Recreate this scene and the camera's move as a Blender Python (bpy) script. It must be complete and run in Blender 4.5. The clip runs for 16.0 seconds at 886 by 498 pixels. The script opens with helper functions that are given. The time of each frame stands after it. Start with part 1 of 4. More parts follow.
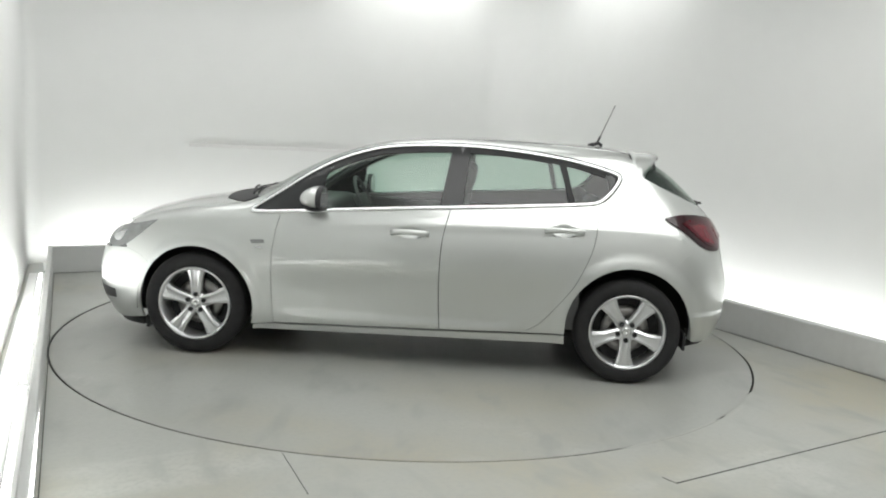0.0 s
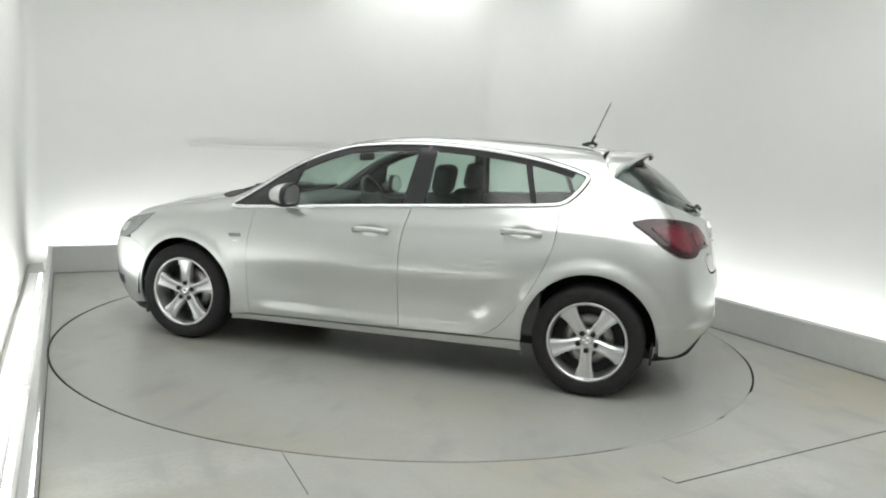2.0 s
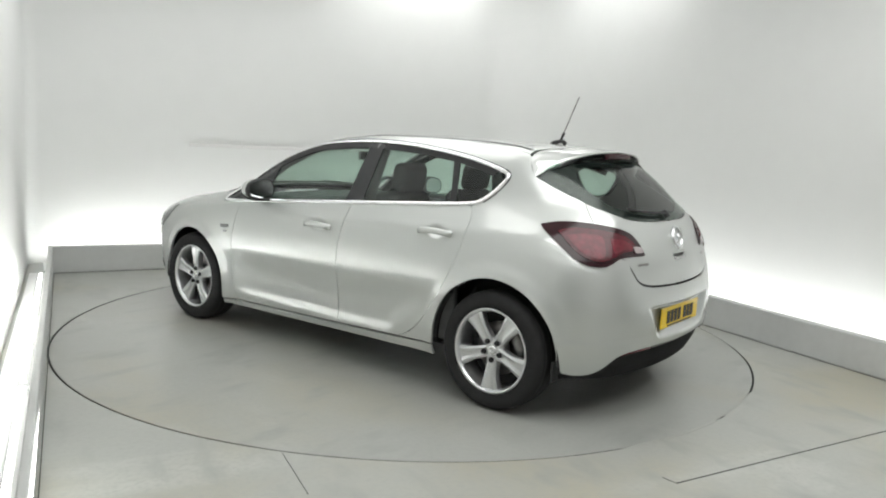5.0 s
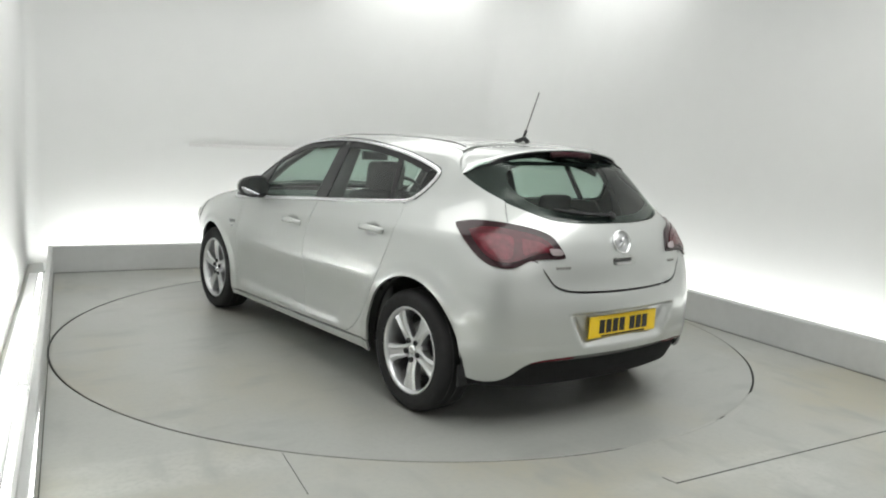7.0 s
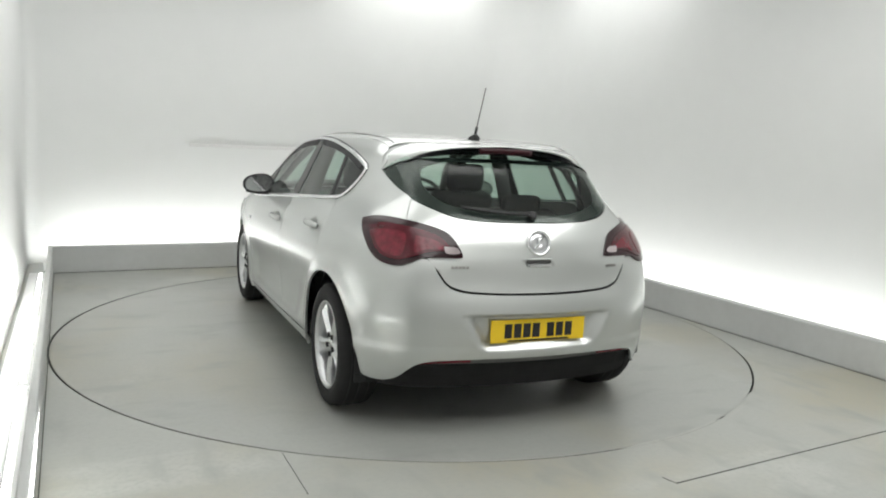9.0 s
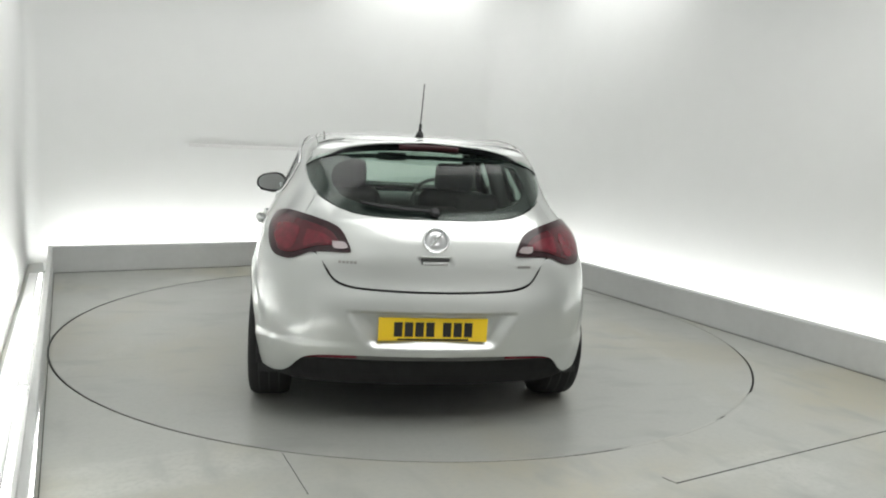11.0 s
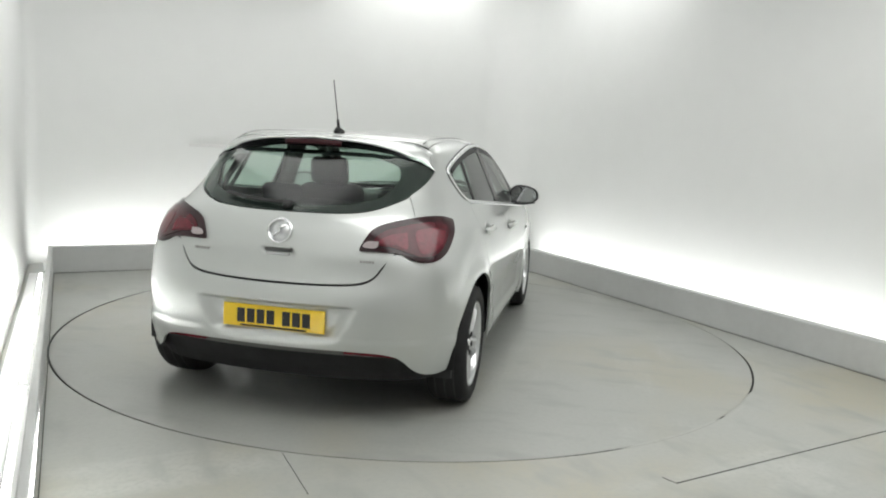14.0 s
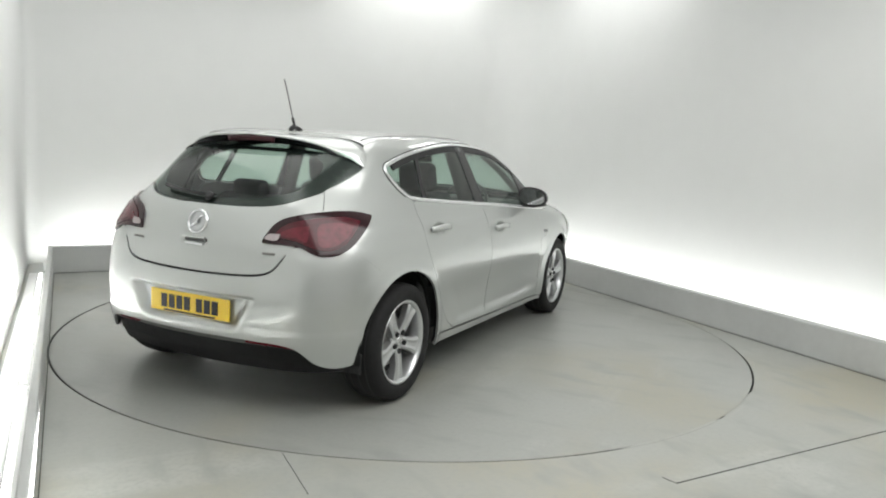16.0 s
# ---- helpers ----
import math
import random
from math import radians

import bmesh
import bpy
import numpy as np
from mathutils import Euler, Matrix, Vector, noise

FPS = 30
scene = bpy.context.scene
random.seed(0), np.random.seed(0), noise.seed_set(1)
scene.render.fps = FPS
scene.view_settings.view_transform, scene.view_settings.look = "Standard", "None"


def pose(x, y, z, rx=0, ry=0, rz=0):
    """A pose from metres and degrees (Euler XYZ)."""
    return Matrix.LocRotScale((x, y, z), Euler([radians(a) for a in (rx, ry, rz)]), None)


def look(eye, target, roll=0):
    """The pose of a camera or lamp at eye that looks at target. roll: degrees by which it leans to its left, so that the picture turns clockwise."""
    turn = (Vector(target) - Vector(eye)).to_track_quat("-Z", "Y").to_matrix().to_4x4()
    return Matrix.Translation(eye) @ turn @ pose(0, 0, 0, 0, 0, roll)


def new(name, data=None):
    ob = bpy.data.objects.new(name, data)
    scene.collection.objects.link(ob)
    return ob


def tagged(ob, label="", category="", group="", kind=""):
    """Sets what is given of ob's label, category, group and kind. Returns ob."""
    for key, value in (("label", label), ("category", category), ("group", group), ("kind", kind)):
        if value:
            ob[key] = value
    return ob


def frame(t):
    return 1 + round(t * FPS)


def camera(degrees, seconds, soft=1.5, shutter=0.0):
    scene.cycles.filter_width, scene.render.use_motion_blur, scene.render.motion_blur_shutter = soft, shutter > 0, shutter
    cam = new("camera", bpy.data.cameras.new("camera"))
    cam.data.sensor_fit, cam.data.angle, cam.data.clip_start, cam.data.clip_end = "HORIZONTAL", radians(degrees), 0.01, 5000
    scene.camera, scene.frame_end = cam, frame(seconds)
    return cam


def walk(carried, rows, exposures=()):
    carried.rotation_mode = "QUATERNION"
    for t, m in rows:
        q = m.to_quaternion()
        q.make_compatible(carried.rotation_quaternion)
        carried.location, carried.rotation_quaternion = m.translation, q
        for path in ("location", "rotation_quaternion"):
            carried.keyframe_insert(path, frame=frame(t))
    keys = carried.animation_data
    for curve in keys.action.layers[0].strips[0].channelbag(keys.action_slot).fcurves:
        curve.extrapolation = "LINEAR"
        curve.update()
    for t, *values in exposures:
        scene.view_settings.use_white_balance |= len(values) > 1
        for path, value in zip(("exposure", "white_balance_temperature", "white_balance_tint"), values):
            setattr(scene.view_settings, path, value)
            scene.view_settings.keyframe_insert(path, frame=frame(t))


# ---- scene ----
cam = camera(59.59, 16.0, soft=2.0)
EYE, AIM, LEAN = (0.000, -5.693, 1.424), (0.2372, 0.2427, 0.5789), 3.02
walk(cam, [(0.0, look(EYE, AIM, LEAN)), (16.0, look(EYE, AIM, LEAN))])
scene.view_settings.exposure = -0.32

# ---- world and lamps ----
world = bpy.data.worlds.new("world")
scene.world = world
world.use_nodes = True
world.node_tree.nodes["Background"].inputs["Color"].default_value = (0.9, 0.95, 1.0, 1)
world.node_tree.nodes["Background"].inputs["Strength"].default_value = 0.05

YAW = 26.0                      # the studio's walls are turned against the camera
ROOM = pose(0, 0, 0, 0, 0, YAW)
X0, X1, Y0, Y1, TOPZ = -2.53, 3.05, -6.3, 3.42, 3.70   # inner faces of the walls, ceiling
X0_NEAR = -2.95           # the left wall runs slightly outwards towards the camera
KERB_X0, KERB_X1, KERB_Y1, KERB_H = -2.42, 2.45, 2.87, 0.25


def area_lamp(name, m, sx, sy, watts, colour=(1.0, 1.0, 0.98)):
    data = bpy.data.lights.new(name, "AREA")
    data.shape, data.size, data.size_y, data.energy, data.color = "RECTANGLE", sx, sy, watts, colour
    ob = new(name, data)
    ob.matrix_world = m
    return ob


# tubes in the trough behind the kerb, aimed up the walls
area_lamp("cove_lamp", ROOM @ pose(0.1, KERB_Y1 + 0.36, 0.08, 125, 0, 0), 5.0, 0.10, 16)
area_lamp("cove_lamp", ROOM @ pose(KERB_X1 + 0.42, -0.6, 0.08, 180, 55, 0), 0.10, 6.6, 14)
area_lamp("cove_lamp", ROOM @ pose(KERB_X0 - 0.13, -0.2, 0.12, 180, -30, 2.2), 0.06, 6.0, 32)
# long fittings under the ceiling, and two broad unseen panels added to brighten car and walls
for (lx, ly, sx, sy, w) in ((1.60, 3.20, 1.8, 0.24, 8.5), (2.86, 1.35, 0.24, 1.9, 8.0), (-0.7, 0.4, 3.4, 3.4, 24), (0.0, -3.8, 4.6, 3.0, 78)):
    area_lamp("unseen_ceiling_lamp", ROOM @ pose(lx, ly, TOPZ - 0.09), sx, sy, w)


# ---- materials ----
def material(name, colour, rough=0.5, metal=0.0, coat=0.0, vary=0.0, scale=6.0, bump=0.0, bump_scale=60.0, spec=0.5, rough_vary=0.0, stretch=(1, 1, 1), second=None):
    m = bpy.data.materials.new(name)
    m.use_nodes = True
    nt = m.node_tree
    b = nt.nodes["Principled BSDF"]
    b.inputs["Base Color"].default_value = (*colour, 1)
    b.inputs["Roughness"].default_value, b.inputs["Metallic"].default_value = rough, metal
    b.inputs["Coat Weight"].default_value, b.inputs["Coat Roughness"].default_value = coat, 0.04
    b.inputs["Specular IOR Level"].default_value = spec
    co = nt.nodes.new("ShaderNodeTexCoord")
    mp = nt.nodes.new("ShaderNodeMapping")
    mp.inputs["Scale"].default_value = stretch
    nt.links.new(co.outputs["Object"], mp.inputs["Vector"])

    def noise_node(sc, detail=6):
        n = nt.nodes.new("ShaderNodeTexNoise")
        n.inputs["Scale"].default_value, n.inputs["Detail"].default_value = sc, detail
        nt.links.new(mp.outputs["Vector"], n.inputs["Vector"])
        return n
    if vary:
        n1, n2 = noise_node(scale), noise_node(scale * 7)
        add = nt.nodes.new("ShaderNodeMix")
        add.inputs["Factor"].default_value = 0.35
        nt.links.new(n1.outputs["Fac"], add.inputs["A"])
        nt.links.new(n2.outputs["Fac"], add.inputs["B"])
        ramp = nt.nodes.new("ShaderNodeValToRGB")
        ramp.color_ramp.elements[0].position, ramp.color_ramp.elements[1].position = 0.25, 0.75
        dark = second or tuple(c * (1 - vary) for c in colour)
        light = tuple(min(1, c * (1 + vary * 0.6)) for c in colour)
        ramp.color_ramp.elements[0].color, ramp.color_ramp.elements[1].color = (*dark, 1), (*light, 1)
        nt.links.new(add.outputs["Result"], ramp.inputs["Fac"])
        nt.links.new(ramp.outputs["Color"], b.inputs["Base Color"])
        if rough_vary:
            mr = nt.nodes.new("ShaderNodeMapRange")
            mr.inputs["From Min"].default_value, mr.inputs["From Max"].default_value = 0.3, 0.7
            mr.inputs["To Min"].default_value, mr.inputs["To Max"].default_value = rough - rough_vary, rough + rough_vary
            nt.links.new(add.outputs["Result"], mr.inputs["Value"])
            nt.links.new(mr.outputs["Result"], b.inputs["Roughness"])
    if bump:
        nb = noise_node(bump_scale, 4)
        bp = nt.nodes.new("ShaderNodeBump")
        bp.inputs["Strength"].default_value, bp.inputs["Distance"].default_value = bump, 0.004
        nt.links.new(nb.outputs["Fac"], bp.inputs["Height"])
        nt.links.new(bp.outputs["Normal"], b.inputs["Normal"])
    return m


def smudged_floor(name, base, warm, rough):
    """Worn floor paint: broad warm smears, pale scuffs and a fine grain."""
    m = material(name, base, rough)
    nt = m.node_tree
    b = nt.nodes["Principled BSDF"]
    co = nt.nodes.new("ShaderNodeTexCoord")
    last = None
    for sc, lo, hi, colour, stretch, off in ((0.55, 0.45, 0.70, warm, (1, 1.4, 1), 3.1), (1.3, 0.56, 0.74, tuple(min(1, c * 1.22) for c in base), (0.6, 1.5, 1), 7.7), (2.9, 0.50, 0.74, tuple(c * 0.77 for c in base), (1.6, 0.7, 1), 1.3), (38, 0.35, 0.9, tuple(c * 0.9 for c in base), (1, 1, 1), 0.0)):
        mp, n, mr, mx = (nt.nodes.new(k) for k in ("ShaderNodeMapping", "ShaderNodeTexNoise", "ShaderNodeMapRange", "ShaderNodeMix"))
        mp.inputs["Scale"].default_value, mp.inputs["Location"].default_value = stretch, (off, off * 0.7, 0)
        n.inputs["Scale"].default_value, n.inputs["Detail"].default_value, n.inputs["Distortion"].default_value = sc, 5, 0.15
        mr.interpolation_type = "SMOOTHSTEP"
        mr.inputs["From Min"].default_value, mr.inputs["From Max"].default_value, mr.inputs["To Max"].default_value = lo, hi, 0.85
        mx.data_type = "RGBA"
        nt.links.new(co.outputs["Object"], mp.inputs["Vector"])
        nt.links.new(mp.outputs["Vector"], n.inputs["Vector"])
        nt.links.new(n.outputs["Fac"], mr.inputs["Value"])
        nt.links.new(mr.outputs["Result"], mx.inputs[0])
        mx.inputs[6].default_value = (*base, 1)
        mx.inputs[7].default_value = (*colour, 1)
        if last is not None:
            nt.links.new(last.outputs[2], mx.inputs[6])
        last = mx
    nt.links.new(last.outputs[2], b.inputs["Base Color"])
    n, mr = nt.nodes.new("ShaderNodeTexNoise"), nt.nodes.new("ShaderNodeMapRange")
    n.inputs["Scale"].default_value, n.inputs["Detail"].default_value = 1.7, 5
    mr.inputs["To Min"].default_value, mr.inputs["To Max"].default_value = rough - 0.07, rough + 0.10
    nt.links.new(co.outputs["Object"], n.inputs["Vector"])
    nt.links.new(n.outputs["Fac"], mr.inputs["Value"])
    nt.links.new(mr.outputs["Result"], b.inputs["Roughness"])
    return m


def glowing(name, colour, strength):
    m = bpy.data.materials.new(name)
    m.use_nodes = True
    b = m.node_tree.nodes["Principled BSDF"]
    b.inputs["Base Color"].default_value = (0.9, 0.9, 0.9, 1)
    b.inputs["Emission Color"].default_value, b.inputs["Emission Strength"].default_value = (*colour, 1), strength
    return m


def clear_glass(name, tint, gloss=0.045):
    """A thin tinted pane: what is behind shows through the tint, and it mirrors more at grazing angles."""
    m = bpy.data.materials.new(name)
    m.use_nodes = True
    nt = m.node_tree
    nt.nodes.remove(nt.nodes["Principled BSDF"])
    out = nt.nodes["Material Output"]
    tr, gl, mix, lw, pw, ml = (nt.nodes.new(k) for k in ("ShaderNodeBsdfTransparent", "ShaderNodeBsdfGlossy", "ShaderNodeMixShader", "ShaderNodeLayerWeight", "ShaderNodeMath", "ShaderNodeMath"))
    tr.inputs["Color"].default_value = (*tint, 1)
    gl.inputs["Roughness"].default_value = 0.12
    lw.inputs["Blend"].default_value = 0.5
    pw.operation, ml.operation = "POWER", "MULTIPLY_ADD"
    pw.inputs[1].default_value = 4.0
    ml.inputs[1].default_value, ml.inputs[2].default_value = 0.8, gloss
    nt.links.new(lw.outputs["Facing"], pw.inputs[0])
    nt.links.new(pw.outputs["Value"], ml.inputs[0])
    nt.links.new(ml.outputs["Value"], mix.inputs["Fac"])
    nt.links.new(tr.outputs["BSDF"], mix.inputs[1])
    nt.links.new(gl.outputs["BSDF"], mix.inputs[2])
    nt.links.new(mix.outputs["Shader"], out.inputs["Surface"])
    return m


M_WALL = material("white_wall_paint", (0.78, 0.79, 0.78), 0.85, vary=0.03, scale=0.7, bump=0.05, bump_scale=90)
# grey of the unseen back wall, set for what the car reflects
M_BACK = material("unseen_back_wall_grey", (0.50, 0.50, 0.49), 0.85, vary=0.05, scale=0.7)
M_CEIL = material("white_ceiling_paint", (0.8, 0.8, 0.8), 0.9, vary=0.03, scale=0.8)
M_FLOOR = smudged_floor("grey_floor_paint", (0.354, 0.364, 0.340), (0.354, 0.333, 0.250), 0.33)
M_TABLE = smudged_floor("turntable_grey_paint", (0.327, 0.337, 0.316), (0.331, 0.316, 0.250), 0.30)
M_KERB = material("kerb_grey_paint", (0.50, 0.51, 0.50), 0.6, vary=0.10, scale=2.5, bump=0.05, bump_scale=60)
M_WHITE = material("trough_white_paint", (0.82, 0.83, 0.82), 0.6, vary=0.04, scale=2.0)
M_JOINT = material("dark_joint", (0.05, 0.055, 0.05), 0.8, vary=0.3, scale=9)
M_TUBE = glowing("tube_glow", (1.0, 1.0, 0.97), 5.0)
# glow of the ceiling boxes, the two added broad ones included
M_PANEL = glowing("ceiling_panel_glow", (1.0, 1.0, 0.98), 2.0)
M_PANEL_DIM = glowing("dim_ceiling_panel_glow", (1.0, 1.0, 0.98), 1.5)
M_GREYSTRIP = material("grey_strip", (0.73, 0.73, 0.72), 0.8, vary=0.06, scale=4)

M_PAINT = material("silver_metallic_paint", (0.545, 0.566, 0.552), 0.38, metal=0.74, coat=1.0, vary=0.02, scale=500)
M_PAINT.node_tree.nodes["Principled BSDF"].inputs["Coat IOR"].default_value = 1.8
M_BLACK = material("black_plastic_trim", (0.038, 0.039, 0.04), 0.55, vary=0.2, scale=30, bump=0.1, bump_scale=300, spec=0.2)
M_GREYPLASTIC = material("dark_grey_plastic", (0.12, 0.121, 0.118), 0.55, vary=0.2, scale=30, bump=0.1, bump_scale=300)
M_GLOSS = material("gloss_black_trim", (0.028, 0.03, 0.031), 0.22, spec=0.4, vary=0.1, scale=20)
M_INNER = material("dark_underbody", (0.034, 0.034, 0.035), 0.85, vary=0.3, scale=12)
M_CABIN = material("charcoal_cabin_plastic", (0.11, 0.112, 0.112), 0.7, vary=0.15, scale=20, bump=0.1, bump_scale=200)
M_CLOTH = material("charcoal_seat_cloth", (0.085, 0.087, 0.09), 0.95, vary=0.15, scale=18, bump=0.05, bump_scale=200)
M_LINER = material("grey_headlining", (0.40, 0.40, 0.38), 0.95, vary=0.06, scale=30)
M_CHROME = material("bright_chrome", (0.86, 0.87, 0.88), 0.22, metal=1.0, vary=0.03, scale=40)
M_ALLOY = material("silver_alloy", (0.66, 0.67, 0.68), 0.28, metal=0.85, coat=0.6, vary=0.04, scale=60)
M_DISC = material("brake_steel", (0.35, 0.34, 0.33), 0.4, metal=1.0, vary=0.2, scale=30)
M_TYRE = material("tyre_rubber", (0.02, 0.02, 0.0205), 0.75, vary=0.25, scale=25, bump=0.15, bump_scale=150, spec=0.25)
M_RED = material("red_lamp_lens", (0.075, 0.0035, 0.010), 0.2, coat=0.4, spec=0.35, vary=0.45, scale=22, bump=0.25, bump_scale=45)
M_RED_IN = material("bright_red_lens", (0.135, 0.006, 0.017), 0.18, coat=0.4, spec=0.4, vary=0.5, scale=35, bump=0.5, bump_scale=55)
M_CLEAR = material("clear_lamp_lens", (0.46, 0.40, 0.41), 0.12, metal=0.4, coat=1.0, vary=0.15, scale=60)
M_HEAD = material("headlamp_lens", (0.32, 0.33, 0.33), 0.08, metal=0.3, coat=1.0, vary=0.3, scale=25)
M_BRAKE = material("dark_red_brake_lens", (0.03, 0.003, 0.006), 0.3, spec=0.3, vary=0.3, scale=40)
M_SMOKE = material("smoked_lamp_rim", (0.024, 0.006, 0.009), 0.15, coat=0.3, spec=0.35, vary=0.2, scale=30)
M_YELLOW = material("yellow_plate", (0.88, 0.60, 0.012), 0.4, coat=0.4, vary=0.05, scale=20)
M_PLATEINK = material("plate_black", (0.015, 0.015, 0.015), 0.5, vary=0.1, scale=30)
M_GLASS_S = clear_glass("tinted_side_glass", (0.66, 0.78, 0.72), 0.06)
M_GLASS_R = clear_glass("tinted_rear_glass", (0.66, 0.77, 0.71), 0.05)
M_MIRROR = material("mirror_glass", (0.62, 0.64, 0.65), 0.02, metal=1.0, vary=0.01, scale=5)


# ---- mesh helpers ----
def part(name, bm, mat, parent=None, label="", smooth=False):
    me = bpy.data.meshes.new(name)
    bm.normal_update()
    bm.to_mesh(me)
    bm.free()
    if smooth:
        me.shade_smooth()
    me.materials.append(mat)
    ob = new(name, me)
    if parent is not None:
        ob.parent = parent
    if label:
        tagged(ob, label)
    return ob


def box_bm(x0, x1, y0, y1, z0, z1, bevel=0.0, segments=2):
    bm = bmesh.new()
    bmesh.ops.create_cube(bm, size=1.0, matrix=Matrix.LocRotScale(((x0 + x1) / 2, (y0 + y1) / 2, (z0 + z1) / 2), None, (x1 - x0, y1 - y0, z1 - z0)))
    if bevel:
        bmesh.ops.bevel(bm, geom=bm.edges[:], offset=bevel, segments=segments, affect="EDGES", profile=0.5)
    return bm


def lathe_bm(profile, n=48, axis="Y", closed=True):
    """Turns (radius, along) pairs about an axis."""
    bm = bmesh.new()
    rings = []
    for k in range(n):
        a = 2 * math.pi * k / n
        c, s = math.cos(a), math.sin(a)
        rings.append([bm.verts.new((r * c, w, r * s) if axis == "Y" else (r * c, r * s, w)) for r, w in profile])
    m = len(profile)
    for k in range(n):
        a, b = rings[k], rings[(k + 1) % n]
        for j in range(m if closed else m - 1):
            i = (j + 1) % m
            bm.faces.new((a[j], a[i], b[i], b[j]))
    bmesh.ops.recalc_face_normals(bm, faces=bm.faces[:])
    return bm


def tube_bm(points, radius, n=8, flat=None, ups=None):
    """A bar along points; flat gives its other half-width, ups the side that it is flat towards."""
    bm = bmesh.new()
    pts = [Vector(p) for p in points]
    rings = []
    for i, p in enumerate(pts):
        t = (pts[min(i + 1, len(pts) - 1)] - pts[max(i - 1, 0)]).normalized()
        up = Vector(ups[i]) if ups is not None else Vector((0, 0, 1)) if abs(t.z) < 0.9 else Vector((1, 0, 0))
        s = t.cross(up).normalized()
        u = s.cross(t).normalized()
        rings.append([bm.verts.new(p + s * (math.cos(a) * (flat or radius)) + u * (math.sin(a) * radius)) for a in (2 * math.pi * k / n for k in range(n))])
    for a, b in zip(rings, rings[1:]):
        for k in range(n):
            bm.faces.new((a[k], a[(k + 1) % n], b[(k + 1) % n], b[k]))
    bm.faces.new(rings[0][::-1])
    bm.faces.new(rings[-1])
    bmesh.ops.recalc_face_normals(bm, faces=bm.faces[:])
    return bm


def at_room(ob, m=None):
    ob.matrix_world = ROOM @ (m or Matrix())
    return ob


# ---- the studio ----
def sweep_wall():
    """One continuous white wall with rounded corners, 0.1 m thick."""
    path, corner = [], [(X0, Y0, 0), (X0, Y1, 0.12), (X1, Y1, 0.45), (X1, Y0, 0)]
    path.append((X0_NEAR, Y0))
    for (cx, cy, r), (dx0, dy0), (dx1, dy1) in ((corner[1], (0, 1), (1, 0)), (corner[2], (1, 0), (0, -1))):
        for k in range(13):
            a = math.pi / 2 * k / 12
            sx, sy = cx - dx0 * r + dx1 * r, cy - dy0 * r + dy1 * r
            path.append((sx - dx1 * r * math.cos(a) + dx0 * r * math.sin(a), sy - dy1 * r * math.cos(a) + dy0 * r * math.sin(a)))
    path.append((X1, Y0))
    bm = bmesh.new()
    n = len(path)
    rows = []
    for i, (x, y) in enumerate(path):
        ax, ay = path[max(i - 1, 0)]
        bx, by = path[min(i + 1, n - 1)]
        l = math.hypot(bx - ax, by - ay)
        ox, oy = -(by - ay) / l * 0.1, (bx - ax) / l * 0.1
        rows.append([bm.verts.new(p) for p in ((x, y, -0.05), (x, y, TOPZ), (x + ox, y + oy, TOPZ), (x + ox, y + oy, -0.05))])
    for a, b in zip(rows, rows[1:]):
        for k in range(4):
            bm.faces.new((a[k], a[(k + 1) % 4], b[(k + 1) % 4], b[k]))
    bm.faces.new(rows[0])
    bm.faces.new(rows[-1][::-1])
    bmesh.ops.recalc_face_normals(bm, faces=bm.faces[:])
    ob = part("wall_sweep", bm, M_WALL, smooth=True)
    at_room(ob)
    tagged(ob, "white painted studio wall with rounded corners", "wall", kind="structure")


sweep_wall()
# added wall behind the camera, out of view; the car mirrors it
ob = at_room(part("wall_back", box_bm(X0_NEAR - 0.1, X1 + 0.1, Y0 - 0.1, Y0, -0.05, TOPZ), M_BACK))
tagged(ob, "unseen plain grey wall added to close the studio", "wall", kind="structure")
ob = at_room(part("ceiling", box_bm(X0_NEAR - 0.1, X1 + 0.1, Y0 - 0.1, Y1 + 0.1, TOPZ, TOPZ + 0.1), M_CEIL))
tagged(ob, "white painted studio ceiling", "ceiling", kind="structure")

R_TABLE = 2.43


def ring_floor():
    """The floor round the turntable's hole, out to the kerb and behind the camera."""
    bm = bmesh.new()
    n = 160
    inner = [bm.verts.new((R_TABLE * math.cos(2 * math.pi * k / n), R_TABLE * math.sin(2 * math.pi * k / n), 0)) for k in range(n)]
    low = [bm.verts.new((v.co.x, v.co.y, -0.04)) for v in inner]
    outer = []
    for k in range(n):
        a = 2 * math.pi * k / n
        c, s = math.cos(a), math.sin(a)
        r = min(q for q in ((X1 + 0.05) / c if c > 1e-6 else 99, (X0_NEAR - 0.05) / c if c < -1e-6 else 99, (Y1 + 0.05) / s if s > 1e-6 else 99, (Y0 - 0.05) / s if s < -1e-6 else 99))
        outer.append(bm.verts.new((r * c, r * s, 0)))
    for k in range(n):
        j = (k + 1) % n
        bm.faces.new((inner[k], inner[j], outer[j], outer[k]))
        bm.faces.new((inner[j], inner[k], low[k], low[j]))
    bmesh.ops.recalc_face_normals(bm, faces=bm.faces[:])
    ob = at_room(part("floor", bm, M_FLOOR))
    return tagged(ob, "scuffed grey painted concrete studio floor", "floor", kind="structure")


ring_floor()
# near-black ring on the gap's outer wall, colouring in its shade
ob = at_room(part("gap_dark_wall", lathe_bm([(R_TABLE - 0.003, -0.002), (R_TABLE + 0.001, -0.002), (R_TABLE + 0.001, -0.045), (R_TABLE - 0.003, -0.045)], 160, "Z"), M_JOINT))
tagged(ob, "dark ring added for the shade on the gap's outer wall", "pit", kind="structure")


